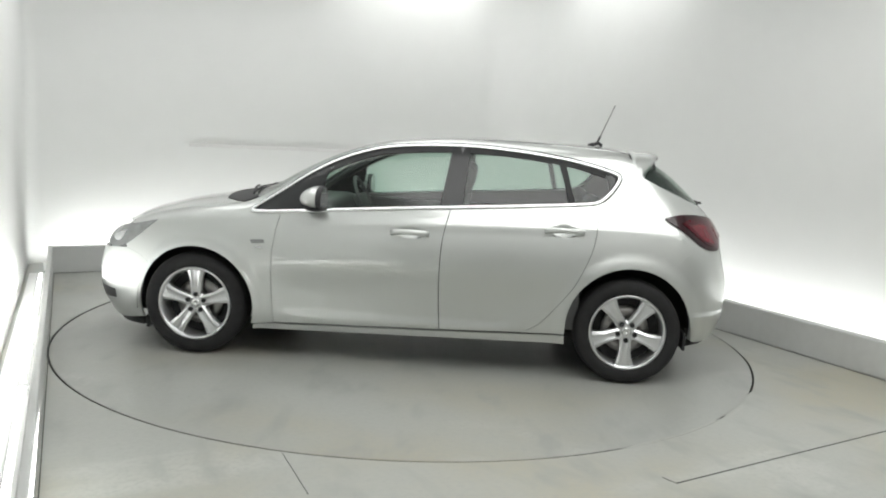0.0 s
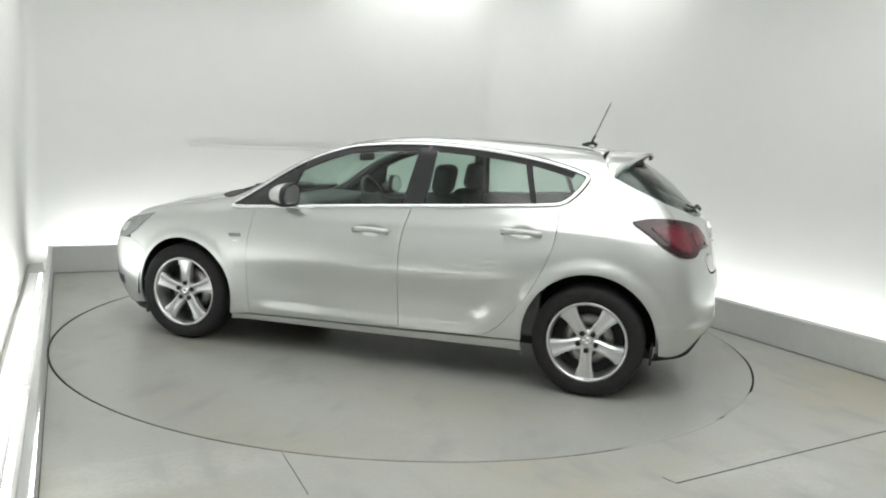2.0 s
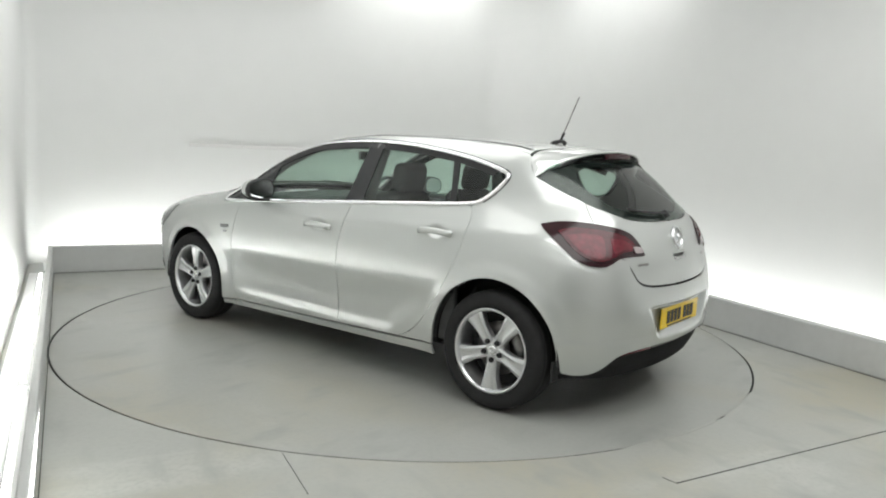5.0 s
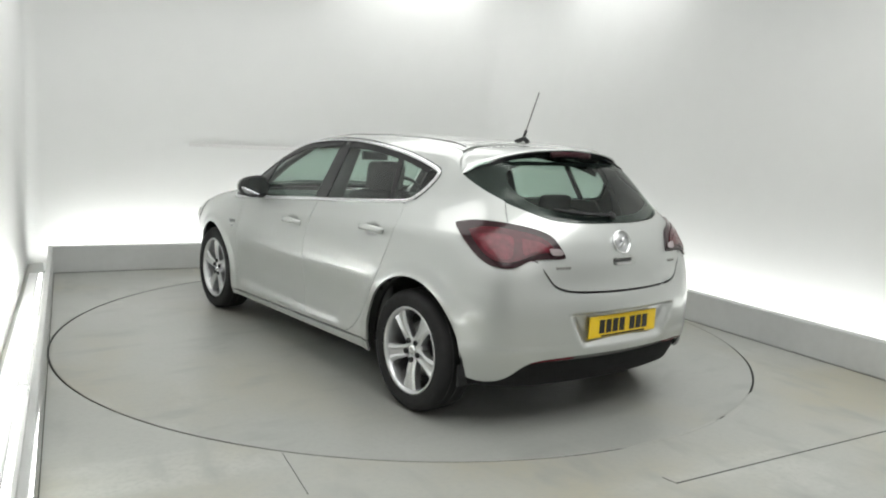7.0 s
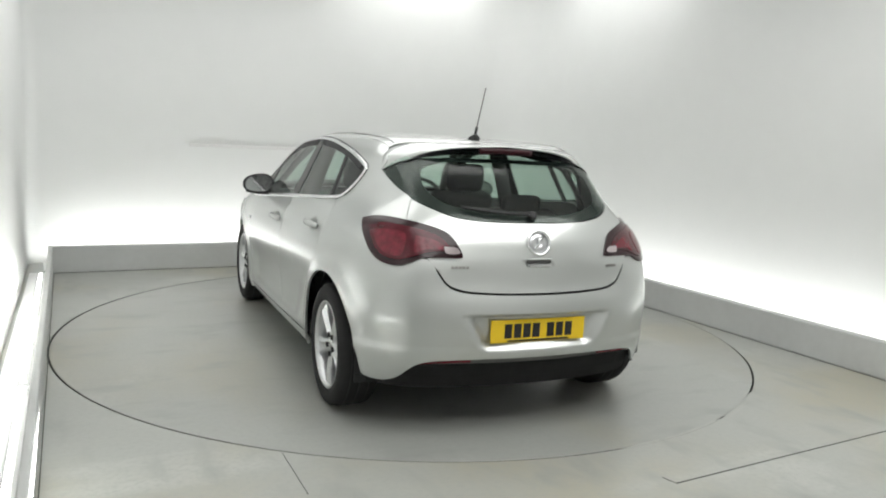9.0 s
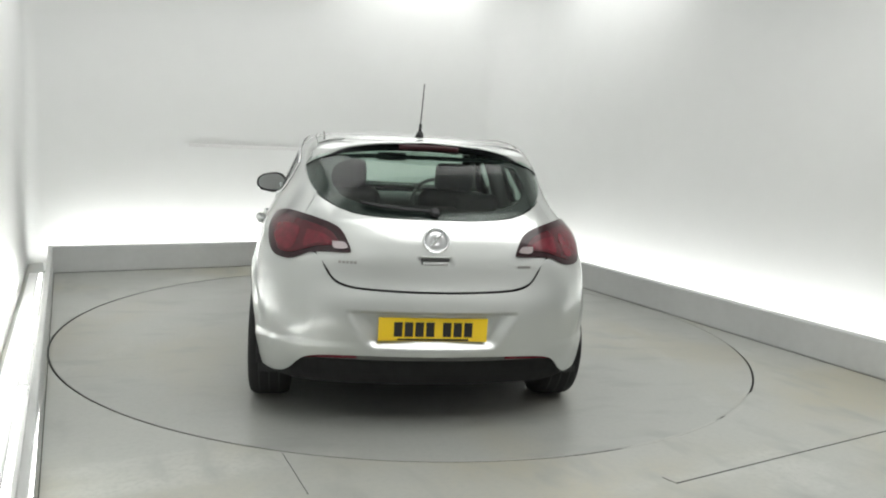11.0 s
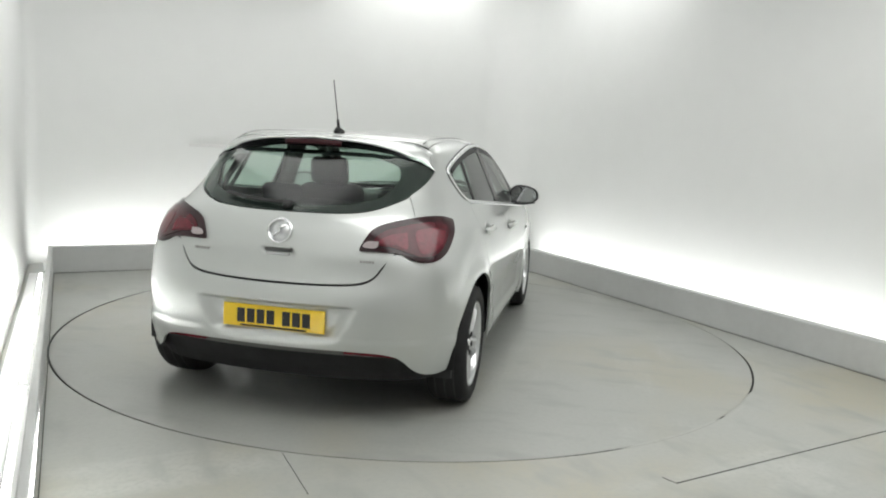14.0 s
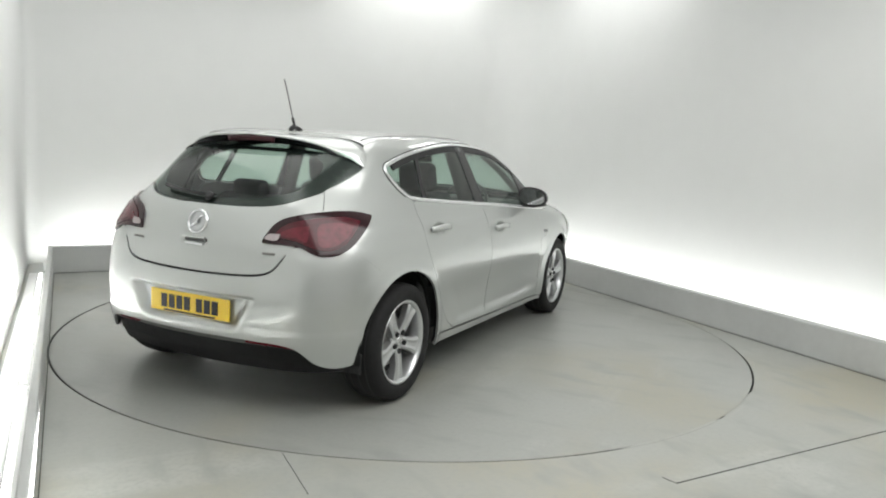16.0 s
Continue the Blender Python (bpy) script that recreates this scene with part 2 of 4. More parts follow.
def joint_cover(a0, a1, wide):
    """A floor-coloured strip, added to thin the joint round the turntable between two angles; wide is the share of the
    joint that it covers.
    """
    bm = bmesh.new()
    rows, n = [], 40
    for k in range(n + 1):
        a = radians(a0 + (a1 - a0) * k / n - YAW)
        thin = 0.5 - 0.5 * math.cos(math.pi * min(k, n - k, 6) / 6)
        r0, r1 = R_TABLE - 0.002 - 0.016 * wide * thin, R_TABLE + 0.0015
        rows.append([bm.verts.new((r * math.cos(a), r * math.sin(a), z)) for r, z in ((r0, 0.001), (r1, 0.001), (r1, -0.002), (r0, -0.002))])
    for a, b in zip(rows, rows[1:]):
        for k in range(4):
            bm.faces.new((a[k], a[(k + 1) % 4], b[(k + 1) % 4], b[k]))
    bm.faces.new(rows[0])
    bm.faces.new(rows[-1][::-1])
    bmesh.ops.recalc_face_normals(bm, faces=bm.faces[:])
    ob = at_room(part("joint_cover", bm, M_FLOOR))
    tagged(ob, "floor-coloured strip added over part of the turntable joint", "joint", kind="structure")


# arcs where the dark ring is made fainter by the added strips
joint_cover(-44.5, -64.5, 1.0)
joint_cover(-30.0, -44.5, 0.55)
joint_cover(62.0, -13.0, 0.5)
# pit bottom in the same near-black, so the gap stays shaded
ob = at_room(part("turntable_pit", lathe_bm([(0.0005, -0.045), (R_TABLE + 0.05, -0.045), (R_TABLE + 0.05, -0.06), (0.0005, -0.06)], 96, "Z"), M_JOINT))
tagged(ob, "pit under the turntable, coloured dark for its shade", "pit", kind="structure")
turntable = new("turntable")
part("deck", lathe_bm([(0.0005, 0.0), (R_TABLE - 0.05, 0.0), (R_TABLE - 0.05, -0.036), (0.0005, -0.036)], 160, "Z"), M_TABLE, turntable)
part("rim", lathe_bm([(R_TABLE - 0.05, 0.0), (R_TABLE - 0.015, 0.0), (R_TABLE - 0.013, -0.002), (R_TABLE - 0.013, -0.036), (R_TABLE - 0.05, -0.036)], 160, "Z"), M_TABLE, turntable, "painted steel rim of the turntable")
# added dark band: the rim's side of the gap, shade put into colour
part("gap_dark_band", lathe_bm([(R_TABLE - 0.0128, -0.004), (R_TABLE - 0.0115, -0.004), (R_TABLE - 0.0115, -0.036), (R_TABLE - 0.0128, -0.036)], 160, "Z"), M_JOINT, turntable, "dark band added for the shade on the rim's side")
tagged(turntable, "round grey painted vehicle turntable flush with the floor", "turntable")


def kerb(name, ax, ay, bx, by, thick=0.07):
    """A low straight kerb; its inner face runs from a to b, the room on its right."""
    l = math.hypot(bx - ax, by - ay)
    ob = part(name, box_bm(0, l, 0, thick, 0.0, KERB_H, 0.008), M_KERB)
    at_room(ob, pose(ax, ay, 0, 0, 0, math.degrees(math.atan2(by - ay, bx - ax))))
    tagged(ob, "low grey painted kerb hiding the floor lights", "kerb", kind="structure")


kerb("kerb_left", -2.60, -4.6, -2.325, 2.80, 0.035)
kerb("kerb_far", -2.36, 2.805, 2.52, 2.99)
kerb("kerb_right", 2.45, 2.985, 2.45, -4.4)


def trough(pts):
    bm = bmesh.new()
    vs = [bm.verts.new((x, y, 0.012)) for x, y in pts]
    bm.faces.new(vs)
    r = bmesh.ops.extrude_face_region(bm, geom=bm.faces[:])
    for v in r["geom"]:
        if isinstance(v, bmesh.types.BMVert):
            v.co.z = 0.001
    bmesh.ops.recalc_face_normals(bm, faces=bm.faces[:])
    ob = at_room(part("trough_floor", bm, M_WHITE))
    tagged(ob, "white painted trough floor behind the kerb", "floor", kind="structure")


trough([(-2.365, 2.79), (-2.52, 2.79), (-2.85, -4.55), (-2.64, -4.55)])
trough([(-2.40, 2.885), (2.50, 3.065), (2.50, 3.40), (-2.40, 3.40)])
trough([(2.53, 2.97), (3.04, 2.97), (3.04, -4.4), (2.53, -4.4)])


def tube_light(x0, y0, x1, y1):
    base = new("tube_light")
    at_room(base)
    along = Vector((x1 - x0, y1 - y0, 0)).normalized()
    off = Vector((-along.y, along.x, 0)) * 0.02
    part("channel", tube_bm([(x0, y0, 0.02), (x1, y1, 0.02)], 0.02, 6, 0.03), M_WHITE, base, "white steel channel")
    part("tube", tube_bm([(x0, y0, 0.06), (x1, y1, 0.06)], 0.013, 10), M_TUBE, base, "glowing fluorescent tube")
    for q in (0.03, 0.97):
        px, py = x0 + (x1 - x0) * q, y0 + (y1 - y0) * q
        part("tube_holder", box_bm(px - 0.02, px + 0.02, py - 0.02, py + 0.02, 0.035, 0.08, 0.004), M_WHITE, base)
    tagged(base, "glowing fluorescent batten on the trough floor", "light", "trough lights")


for k in range(3):
    tube_light(KERB_X0 + 0.1 + k * 1.62, KERB_Y1 + 0.34, KERB_X0 + 1.62 + k * 1.62, KERB_Y1 + 0.34)
for k in range(4):
    tube_light(KERB_X1 + 0.22, 2.5 - k * 1.62, KERB_X1 + 0.22, 0.98 - k * 1.62)
    tube_light(-2.43 - k * 0.06, 2.5 - k * 1.62, -2.49 - k * 0.06, 0.98 - k * 1.62)

# boxes above the view; the two broad ones are added for brightness
for (lx, ly, sx, sy, glow) in ((1.60, 3.20, 1.8, 0.24, M_PANEL), (2.86, 1.35, 0.24, 1.9, M_PANEL), (-0.7, 0.4, 3.4, 3.4, M_PANEL_DIM), (0.0, -3.8, 4.6, 3.0, M_PANEL)):
    base = new("unseen_ceiling_light")
    at_room(base, pose(lx, ly, TOPZ))
    part("housing", box_bm(-sx / 2 - 0.03, sx / 2 + 0.03, -sy / 2 - 0.03, sy / 2 + 0.03, -0.06, 0.0, 0.006), M_WHITE, base)
    part("diffuser", box_bm(-sx / 2, sx / 2, -sy / 2, sy / 2, -0.075, -0.058), glow, base, "glowing white diffuser")
    tagged(base, "glowing white ceiling light box out of view", "light", "ceiling lights")


def floor_joint(pts, w=0.008):
    bm = bmesh.new()
    for (ax, ay), (bx, by) in zip(pts, pts[1:]):
        l = math.hypot(bx - ax, by - ay)
        ox, oy = -(by - ay) / l * w / 2, (bx - ax) / l * w / 2
        vs = [bm.verts.new(p) for p in ((ax - ox, ay - oy, 0.0015), (bx - ox, by - oy, 0.0015), (bx + ox, by + oy, 0.0015), (ax + ox, ay + oy, 0.0015))]
        bm.faces.new(vs)
    bmesh.ops.recalc_face_normals(bm, faces=bm.faces[:])
    r = bmesh.ops.extrude_face_region(bm, geom=bm.faces[:])
    for v in r["geom"]:
        if isinstance(v, bmesh.types.BMVert):
            v.co.z -= 0.003
    ob = part("floor_joint", bm, M_JOINT)
    tagged(ob, "thin dark joint between floor plates", "joint", kind="structure")


floor_joint([(2.60, -1.80), (2.473, -1.866), (1.19, -2.554)], 0.007)
floor_joint([(1.19, -2.554), (1.145, -2.498)], 0.003)
floor_joint([(-0.535, -2.388), (-0.368, -2.773)], 0.003)

def kerb_joint(ax, ay, bx, by, w):
    """Thin dark joint line along the foot of a kerb, given in the room's own axes."""
    floor_joint([tuple((ROOM @ Vector((x, y, 0))).xy) for x, y in ((ax, ay), (bx, by))], w)


kerb_joint(2.445, 2.97, 2.445, -4.35, 0.0045)
kerb_joint(-2.31, 2.80, 2.44, 2.977, 0.004)
kerb_joint(-2.318, 2.78, -2.585, -4.5, 0.005)

ob = at_room(part("wall_strip", box_bm(-1.0, 1.0, Y1 - 0.012, Y1 + 0.01, 1.205, 1.235, 0.004), M_GREYSTRIP))
tagged(ob, "thin grey strip along the far wall", "strip", kind="structure")

from mathutils import geometry

# ---- the car's outer skin: smooth union of a side, a top, a tail and a nose surface ----
def smooth_table(pairs, sigma, lo, hi):
    """A smooth curve through a short table, as a function."""
    step = 0.005
    grid = np.arange(lo - 0.4, hi + 0.4, step)
    px, py = zip(*sorted(pairs))
    px, py = np.array(px), np.array(py)
    s0, s1 = (py[1] - py[0]) / (px[1] - px[0]), (py[-1] - py[-2]) / (px[-1] - px[-2])
    vals = np.interp(grid, px, py)
    vals = np.where(grid < px[0], py[0] + s0 * (grid - px[0]), vals)
    vals = np.where(grid > px[-1], py[-1] + s1 * (grid - px[-1]), vals)
    k = np.exp(-0.5 * (np.arange(-60, 61) * step / sigma) ** 2)
    k /= k.sum()
    pad = np.concatenate([vals[0] + (np.arange(-60, 0)) * (vals[1] - vals[0]), vals, vals[-1] + np.arange(1, 61) * (vals[-1] - vals[-2])])
    sm = np.convolve(pad, k, "valid")
    return lambda q: np.interp(q, grid, sm)


TOP = smooth_table([(2.35, 0.34), (2.24, 0.51), (2.15, 0.65), (2.03, 0.782), (1.85, 0.868), (1.62, 0.930), (1.31, 0.983), (1.13, 1.015),
                    (1.0, 1.075), (0.80, 1.195), (0.6, 1.293), (0.4, 1.363), (0.21, 1.408), (-0.17, 1.447), (-0.55, 1.452),
                    (-0.92, 1.441), (-1.14, 1.431), (-1.29, 1.421), (-1.51, 1.398), (-1.7, 1.36)], 0.045, -2.4, 2.4)
SIDE = smooth_table([(0.1, 0.815), (0.2, 0.862), (0.27, 0.882), (0.36, 0.886), (0.5, 0.890), (0.60, 0.901), (0.68, 0.903), (0.76, 0.896), (0.84, 0.880), (0.92, 0.858),
                     (1.0, 0.826), (1.1, 0.780), (1.2, 0.735), (1.3, 0.690), (1.4, 0.642), (1.5, 0.59)], 0.03, 0.0, 1.6)
TAIL = smooth_table([(0.1, -1.90), (0.2, -1.97), (0.3, -2.025), (0.4, -2.05), (0.5, -2.062), (0.60, -2.062), (0.67, -2.046), (0.72, -2.024), (0.76, -2.012), (0.85, -1.995),
                     (0.95, -1.960), (1.02, -1.92), (1.07, -1.872), (1.2, -1.732), (1.3, -1.622), (1.36, -1.555), (1.45, -1.45)], 0.022, 0.0, 1.6)
# towards the corners the bumper flows into the lamps without a ledge
FLANK = smooth_table([(0.1, -1.90), (0.2, -1.97), (0.3, -2.02), (0.4, -2.043), (0.5, -2.052), (0.6, -2.050), (0.7, -2.036), (0.8, -2.014),
                      (0.9, -1.98), (1.02, -1.92), (1.07, -1.872), (1.2, -1.732), (1.3, -1.622), (1.36, -1.555), (1.45, -1.45)], 0.03, 0.0, 1.6)
NOSE = smooth_table([(0.1, 2.05), (0.2, 2.125), (0.35, 2.20), (0.5, 2.23), (0.62, 2.24), (0.75, 2.215), (0.9, 2.11), (1.2, 1.9)], 0.04, 0.0, 1.6)


def ease(q, a, b):
    s = np.clip((q - a) / (b - a), 0, 1)
    return s * s * (3 - 2 * s)


def smax(a, b, k):
    h = np.maximum(k - np.abs(a - b), 0) / k
    return np.maximum(a, b) + h * h * k * 0.25


def skin(x, y, z):
    """Below nought inside the body, nought on its skin."""
    y = np.abs(y)
    high = ease(z, 0.9, 1.15)
    front, back = np.maximum(x - 1.0, 0), np.maximum(-0.9 - x, 0)
    taper = 0.12 * front ** 2 + (0.083 + 0.04 * high) * back ** 2 + 0.05 * high * np.maximum(np.abs(x + 0.1) - 0.3, 0) ** 2
    flare = 0.013 * (1 - ease(np.hypot(x - 1.3365, z - 0.318), 0.385, 0.45)) + 0.015 * (1 - ease(np.hypot(x + 1.3425, z - 0.335), 0.39, 0.475))
    behind = -0.72 - 0.88 * (z - 0.3)
    scoop = 0.014 * ease(z, 0.275, 0.345) * (1 - ease(z, 0.42, 0.64 - 0.02 * x)) * ease(x - behind, 0.0, 0.20) * (1 - ease(x, 0.60, 0.92))
    crease = 0.0045 * np.exp(-((z - 0.895 - 0.04 * (-x)) / 0.03) ** 2) * (1 - ease(x, -0.1, 0.8))
    g1 = (y - (SIDE(z) - taper + flare * (z > 0.1) - scoop + crease)) * 0.95
    bend = 0.16 * ease(x, -0.3, 0.9)
    xb = x + bend * y * y
    slope = (TOP(xb + 0.01) - TOP(xb - 0.01)) / 0.02
    crown = 0.075 - 0.015 * ease(x, 0.9, 1.3) - 0.02 * ease(-x, 0.3, 1.2)
    g2 = (z - TOP(xb) + crown * y * y) / np.sqrt(1 + slope ** 2)
    bow = 0.22 + 0.05 * ease(z, 0.8, 1.0)
    sl = (TAIL(z + 0.01) - TAIL(z - 0.01)) / 0.02
    corner = ease(y, 0.40, 0.72)
    g3 = (TAIL(z) * (1 - corner) + FLANK(z) * corner + bow * y * y - x) / np.sqrt(1 + sl ** 2)
    g4 = x - NOSE(z) + 0.22 * y * y
    return smax(smax(smax(g1, g2, 0.09), g3, 0.16 + 0.10 * (1 - ease(z, 0.9, 1.1))), g4, 0.3)


AX_R, AX_F, TURN = -1.0, 1.0, 1.4
U_REAR, U_FRONT = AX_R - math.pi / 2 / TURN, AX_F + math.pi / 2 / TURN


def cast(org, way, reach=2.0):
    lo, hi = np.zeros(len(org)), np.full(len(org), reach)
    for _ in range(34):
        mid = 0.5 * (lo + hi)
        p = org + way * mid[:, None]
        ins = skin(p[:, 0], p[:, 1], p[:, 2]) < 0
        lo, hi = np.where(ins, mid, lo), np.where(ins, hi, mid)
    return org + way * lo[:, None]


def wrap(u, z):
    """Round the body: u runs along the side and turns round tail and nose, z is the height."""
    u, z = np.atleast_1d(np.asarray(u, float)), np.atleast_1d(np.asarray(z, float))
    ax = np.clip(u, AX_R, AX_F)
    a = (u - ax) * TURN
    return cast(np.stack([ax, np.zeros_like(u), z], 1), np.stack([np.sin(a), np.cos(a), np.zeros_like(u)], 1))


def over(x, y):
    """From above: the skin's point over x, y."""
    x, y = np.atleast_1d(np.asarray(x, float)), np.atleast_1d(np.asarray(y, float))
    return cast(np.stack([x, y, np.full_like(x, 0.55)], 1), np.tile([0.0, 0.0, 1.0], (len(x), 1)))


def normals(p):
    e = 0.002
    g = np.stack([skin(*(p + d).T) - skin(*(p - d).T) for d in np.eye(3) * e], 1)
    return g / np.linalg.norm(g, axis=1)[:, None]


def to_u(p):
    """The u of points on the skin."""
    x, y = p[:, 0], p[:, 1]
    return np.where(x < AX_R, AX_R - np.arctan2(AX_R - x, y) / TURN, np.where(x > AX_F, AX_F + np.arctan2(x - AX_F, y) / TURN, x))


def side(x, z):
    """The u of the left side's points at x, z."""
    x, z = np.asarray(x, float), np.asarray(z, float)
    lo, hi = np.full(x.shape, U_REAR), np.full(x.shape, U_FRONT)
    for _ in range(26):
        mid = 0.5 * (lo + hi)
        less = wrap(mid, z)[:, 0] < x
        lo, hi = np.where(less, mid, lo), np.where(less, hi, mid)
    return 0.5 * (lo + hi)



def fill(name, outline, parent, mat, lift=0.0, thick=0.014, step=0.03, mirror=False, chart=wrap, dent=None, gap=0.0025, label=""):
    """A curved sheet of the skin inside an outline in the chart's two coordinates, with turned-in edges."""
    loop = np.array(outline, float)
    loop = loop[np.linalg.norm(loop - np.roll(loop, 1, 0), axis=1) > 1e-5]
    nxt = np.roll(loop, -1, 0)
    area = np.sum(loop[:, 0] * nxt[:, 1] - nxt[:, 0] * loop[:, 1])
    if area < 0:
        loop = loop[::-1]
    dense = []
    for a, b in zip(loop, np.roll(loop, -1, 0)):
        k = max(1, int(np.hypot(*(b - a)) / (step * 0.7)))
        dense += [a + (b - a) * i / k for i in range(k)]
    loop = np.array(dense)
    t = np.roll(loop, -1, 0) - np.roll(loop, 1, 0)
    t /= np.maximum(np.linalg.norm(t, axis=1), 1e-9)[:, None]
    loop = loop + np.stack([-t[:, 1], t[:, 0]], 1) * gap
    lo, hi = loop.min(0), loop.max(0)
    gu, gv = np.meshgrid(np.arange(lo[0] + step / 2, hi[0], step), np.arange(lo[1] + step / 2, hi[1], step * 0.87))
    gu = gu + (np.arange(gu.shape[0])[:, None] % 2) * step / 2
    q = np.stack([gu.ravel(), gv.ravel()], 1)
    a, b = loop, np.roll(loop, -1, 0)
    inside = np.zeros(len(q), bool)
    near = np.full(len(q), 9.0)
    for (ax, ay), (bx, by) in zip(a, b):
        cross = ((ay > q[:, 1]) != (by > q[:, 1]))
        inside ^= cross & (q[:, 0] < (bx - ax) * (q[:, 1] - ay) / ((by - ay) if by != ay else 1e-9) + ax)
        d = np.array([bx - ax, by - ay])
        s = np.clip(((q - (ax, ay)) @ d) / max(d @ d, 1e-12), 0, 1)
        near = np.minimum(near, np.linalg.norm(q - (ax, ay) - s[:, None] * d, axis=1))
    q = q[inside & (near > step * 0.45)]
    pts = np.concatenate([loop, q])
    nb = len(loop)
    vs, _, faces, *_ = geometry.delaunay_2d_cdt([Vector(p) for p in pts], [(i, (i + 1) % nb) for i in range(nb)], [], 1, 1e-7)
    uv = np.array([tuple(v) for v in vs])
    p = chart(uv[:, 0], uv[:, 1])
    nr = normals(p)
    p = p + nr * lift
    if dent is not None:
        p0 = p.copy()
        p = p + nr * dent(p0)[:, None]
        e = 0.003
        tu = np.cross(nr, (0, 0, 1.0))
        tu /= np.linalg.norm(tu, axis=1)[:, None]
        tv = np.cross(tu, nr)
        du = (dent(p0 + tu * e) - dent(p0 - tu * e)) / (2 * e)
        dv = (dent(p0 + tv * e) - dent(p0 - tv * e)) / (2 * e)
        nr = nr - tu * du[:, None] - tv * dv[:, None]
        nr /= np.linalg.norm(nr, axis=1)[:, None]
    flip = np.array([1, -1 if mirror else 1, 1])
    p, nr = p * flip, nr * flip
    tri = []
    for f in faces:
        f = list(f)
        fn = np.cross(p[f[1]] - p[f[0]], p[f[2]] - p[f[0]])
        tri.append(f if fn @ nr[f].sum(0) > 0 else f[::-1])
    edges = {}
    for f in tri:
        for i, j in zip(f, f[1:] + f[:1]):
            edges[(i, j)] = edges.get((i, j), 0) + 1
    rim = [e for e in edges if (e[1], e[0]) not in edges]
    verts, vn, fs = list(p), list(nr), list(tri)
    for i, j in rim:
        out = np.cross(p[j] - p[i], nr[i])
        out /= max(np.linalg.norm(out), 1e-9)
        base = len(verts)
        verts += [p[i], p[j], p[j] - nr[j] * thick, p[i] - nr[i] * thick]
        vn += [out] * 4
        fs.append([base + 1, base, base + 3, base + 2])
    me = bpy.data.meshes.new(name)
    me.from_pydata([tuple(v) for v in verts], [], fs)
    me.shade_smooth()
    me.normals_split_custom_set_from_vertices([tuple(v) for v in vn])
    me.materials.append(mat)
    ob = new(name, me)
    ob.parent = parent
    if label:
        tagged(ob, label)
    return ob


def curve(points, per=6):
    """A smooth line through points (Catmull-Rom)."""
    p = np.array(points, float)
    p = np.concatenate([[2 * p[0] - p[1]], p, [2 * p[-1] - p[-2]]])
    out = []
    for i in range(1, len(p) - 2):
        for s in np.arange(per) / per:
            out.append(0.5 * (2 * p[i] + (p[i + 1] - p[i - 1]) * s + (2 * p[i - 1] - 5 * p[i] + 4 * p[i + 1] - p[i + 2]) * s * s + (3 * p[i] - p[i - 1] - 3 * p[i + 1] + p[i + 2]) * s ** 3))
    out.append(p[-2])
    return np.array(out)


def sidewise(xz):
    """Side-view x, z to the chart."""
    xz = np.array(xz, float)
    return np.stack([side(xz[:, 0], xz[:, 1]), xz[:, 1]], 1)


def arch(cx, cz, r, a0, a1, n=28):
    return [(cx + r * math.cos(radians(a)), cz + r * math.sin(radians(a))) for a in np.linspace(a0, a1, n)]


def whole(half):
    """Adds the other half of an outline that starts and ends on the tail's middle line."""
    half = np.array(half, float)
    other = half[::-1].copy()
    other[:, 0] = 2 * U_REAR - other[:, 0]
    return np.concatenate([half, other[1:-1]])


car = new("car")
tagged(car, "silver five-door hatchback car with dark tinted windows", "car")
WB = 1.3425

# lines of the side
roof_x = np.array([1.06, 0.95, 0.834, 0.673, 0.505, 0.33, 0.153, -0.2, -0.6, -0.9, -1.15, -1.32])
roof_y = np.array([0.765, 0.735, 0.695, 0.645, 0.605, 0.588, 0.578, 0.572, 0.575, 0.577, 0.575, 0.565])
rail_xy = curve(np.stack([roof_x, roof_y], 1), 5)
rail = over(rail_xy[:, 0], rail_xy[:, 1])
rail_uz = np.stack([to_u(rail), rail[:, 2]], 1)
bonnet_xy = curve([(1.06, 0.765), (1.2, 0.775), (1.4, 0.765), (1.6, 0.735), (1.74, 0.69)], 5)
bonnet = over(bonnet_xy[:, 0], bonnet_xy[:, 1])
bonnet_uz = np.stack([to_u(bonnet), bonnet[:, 2]], 1)
dlo_top = curve([(1.008, 0.925), (0.834, 1.042), (0.673, 1.158), (0.505, 1.252), (0.33, 1.318), (0.153, 1.357), (-0.204, 1.383), (-0.558, 1.374), (-0.908, 1.336), (-1.116, 1.294), (-1.245, 1.255)])
dlo_back = curve([(-1.245, 1.255), (-1.25, 1.225), (-1.207, 1.159), (-1.15, 1.105), (-1.10, 1.081)])
dlo_low = curve([(-1.10, 1.081), (-0.583, 1.040), (0.104, 0.990), (0.806, 0.933), (1.008, 0.925)])
door_front = curve([(0.805, 0.933), (0.828, 0.84), (0.848, 0.70), (0.854, 0.55), (0.850, 0.40), (0.834, 0.235)])
door_mid = curve([(-0.235, 1.013), (-0.195, 0.82), (-0.186, 0.6), (-0.19, 0.42), (-0.203, 0.262)])
door_rear = curve([(-1.095, 1.078), (-1.122, 1.02), (-1.123, 0.93), (-1.098, 0.80), (-1.012, 0.60), (-0.905, 0.45), (-0.83, 0.36), (-0.766, 0.31), (-0.70, 0.280)])
belt_front = [p for p in dlo_low if -0.23 < p[0] < 0.80]
belt_rear = [p for p in dlo_low if -1.09 < p[0] < -0.24]
arch_f, arch_r = (WB - 0.006, 0.318, 0.372), (-WB, 0.335, 0.379)
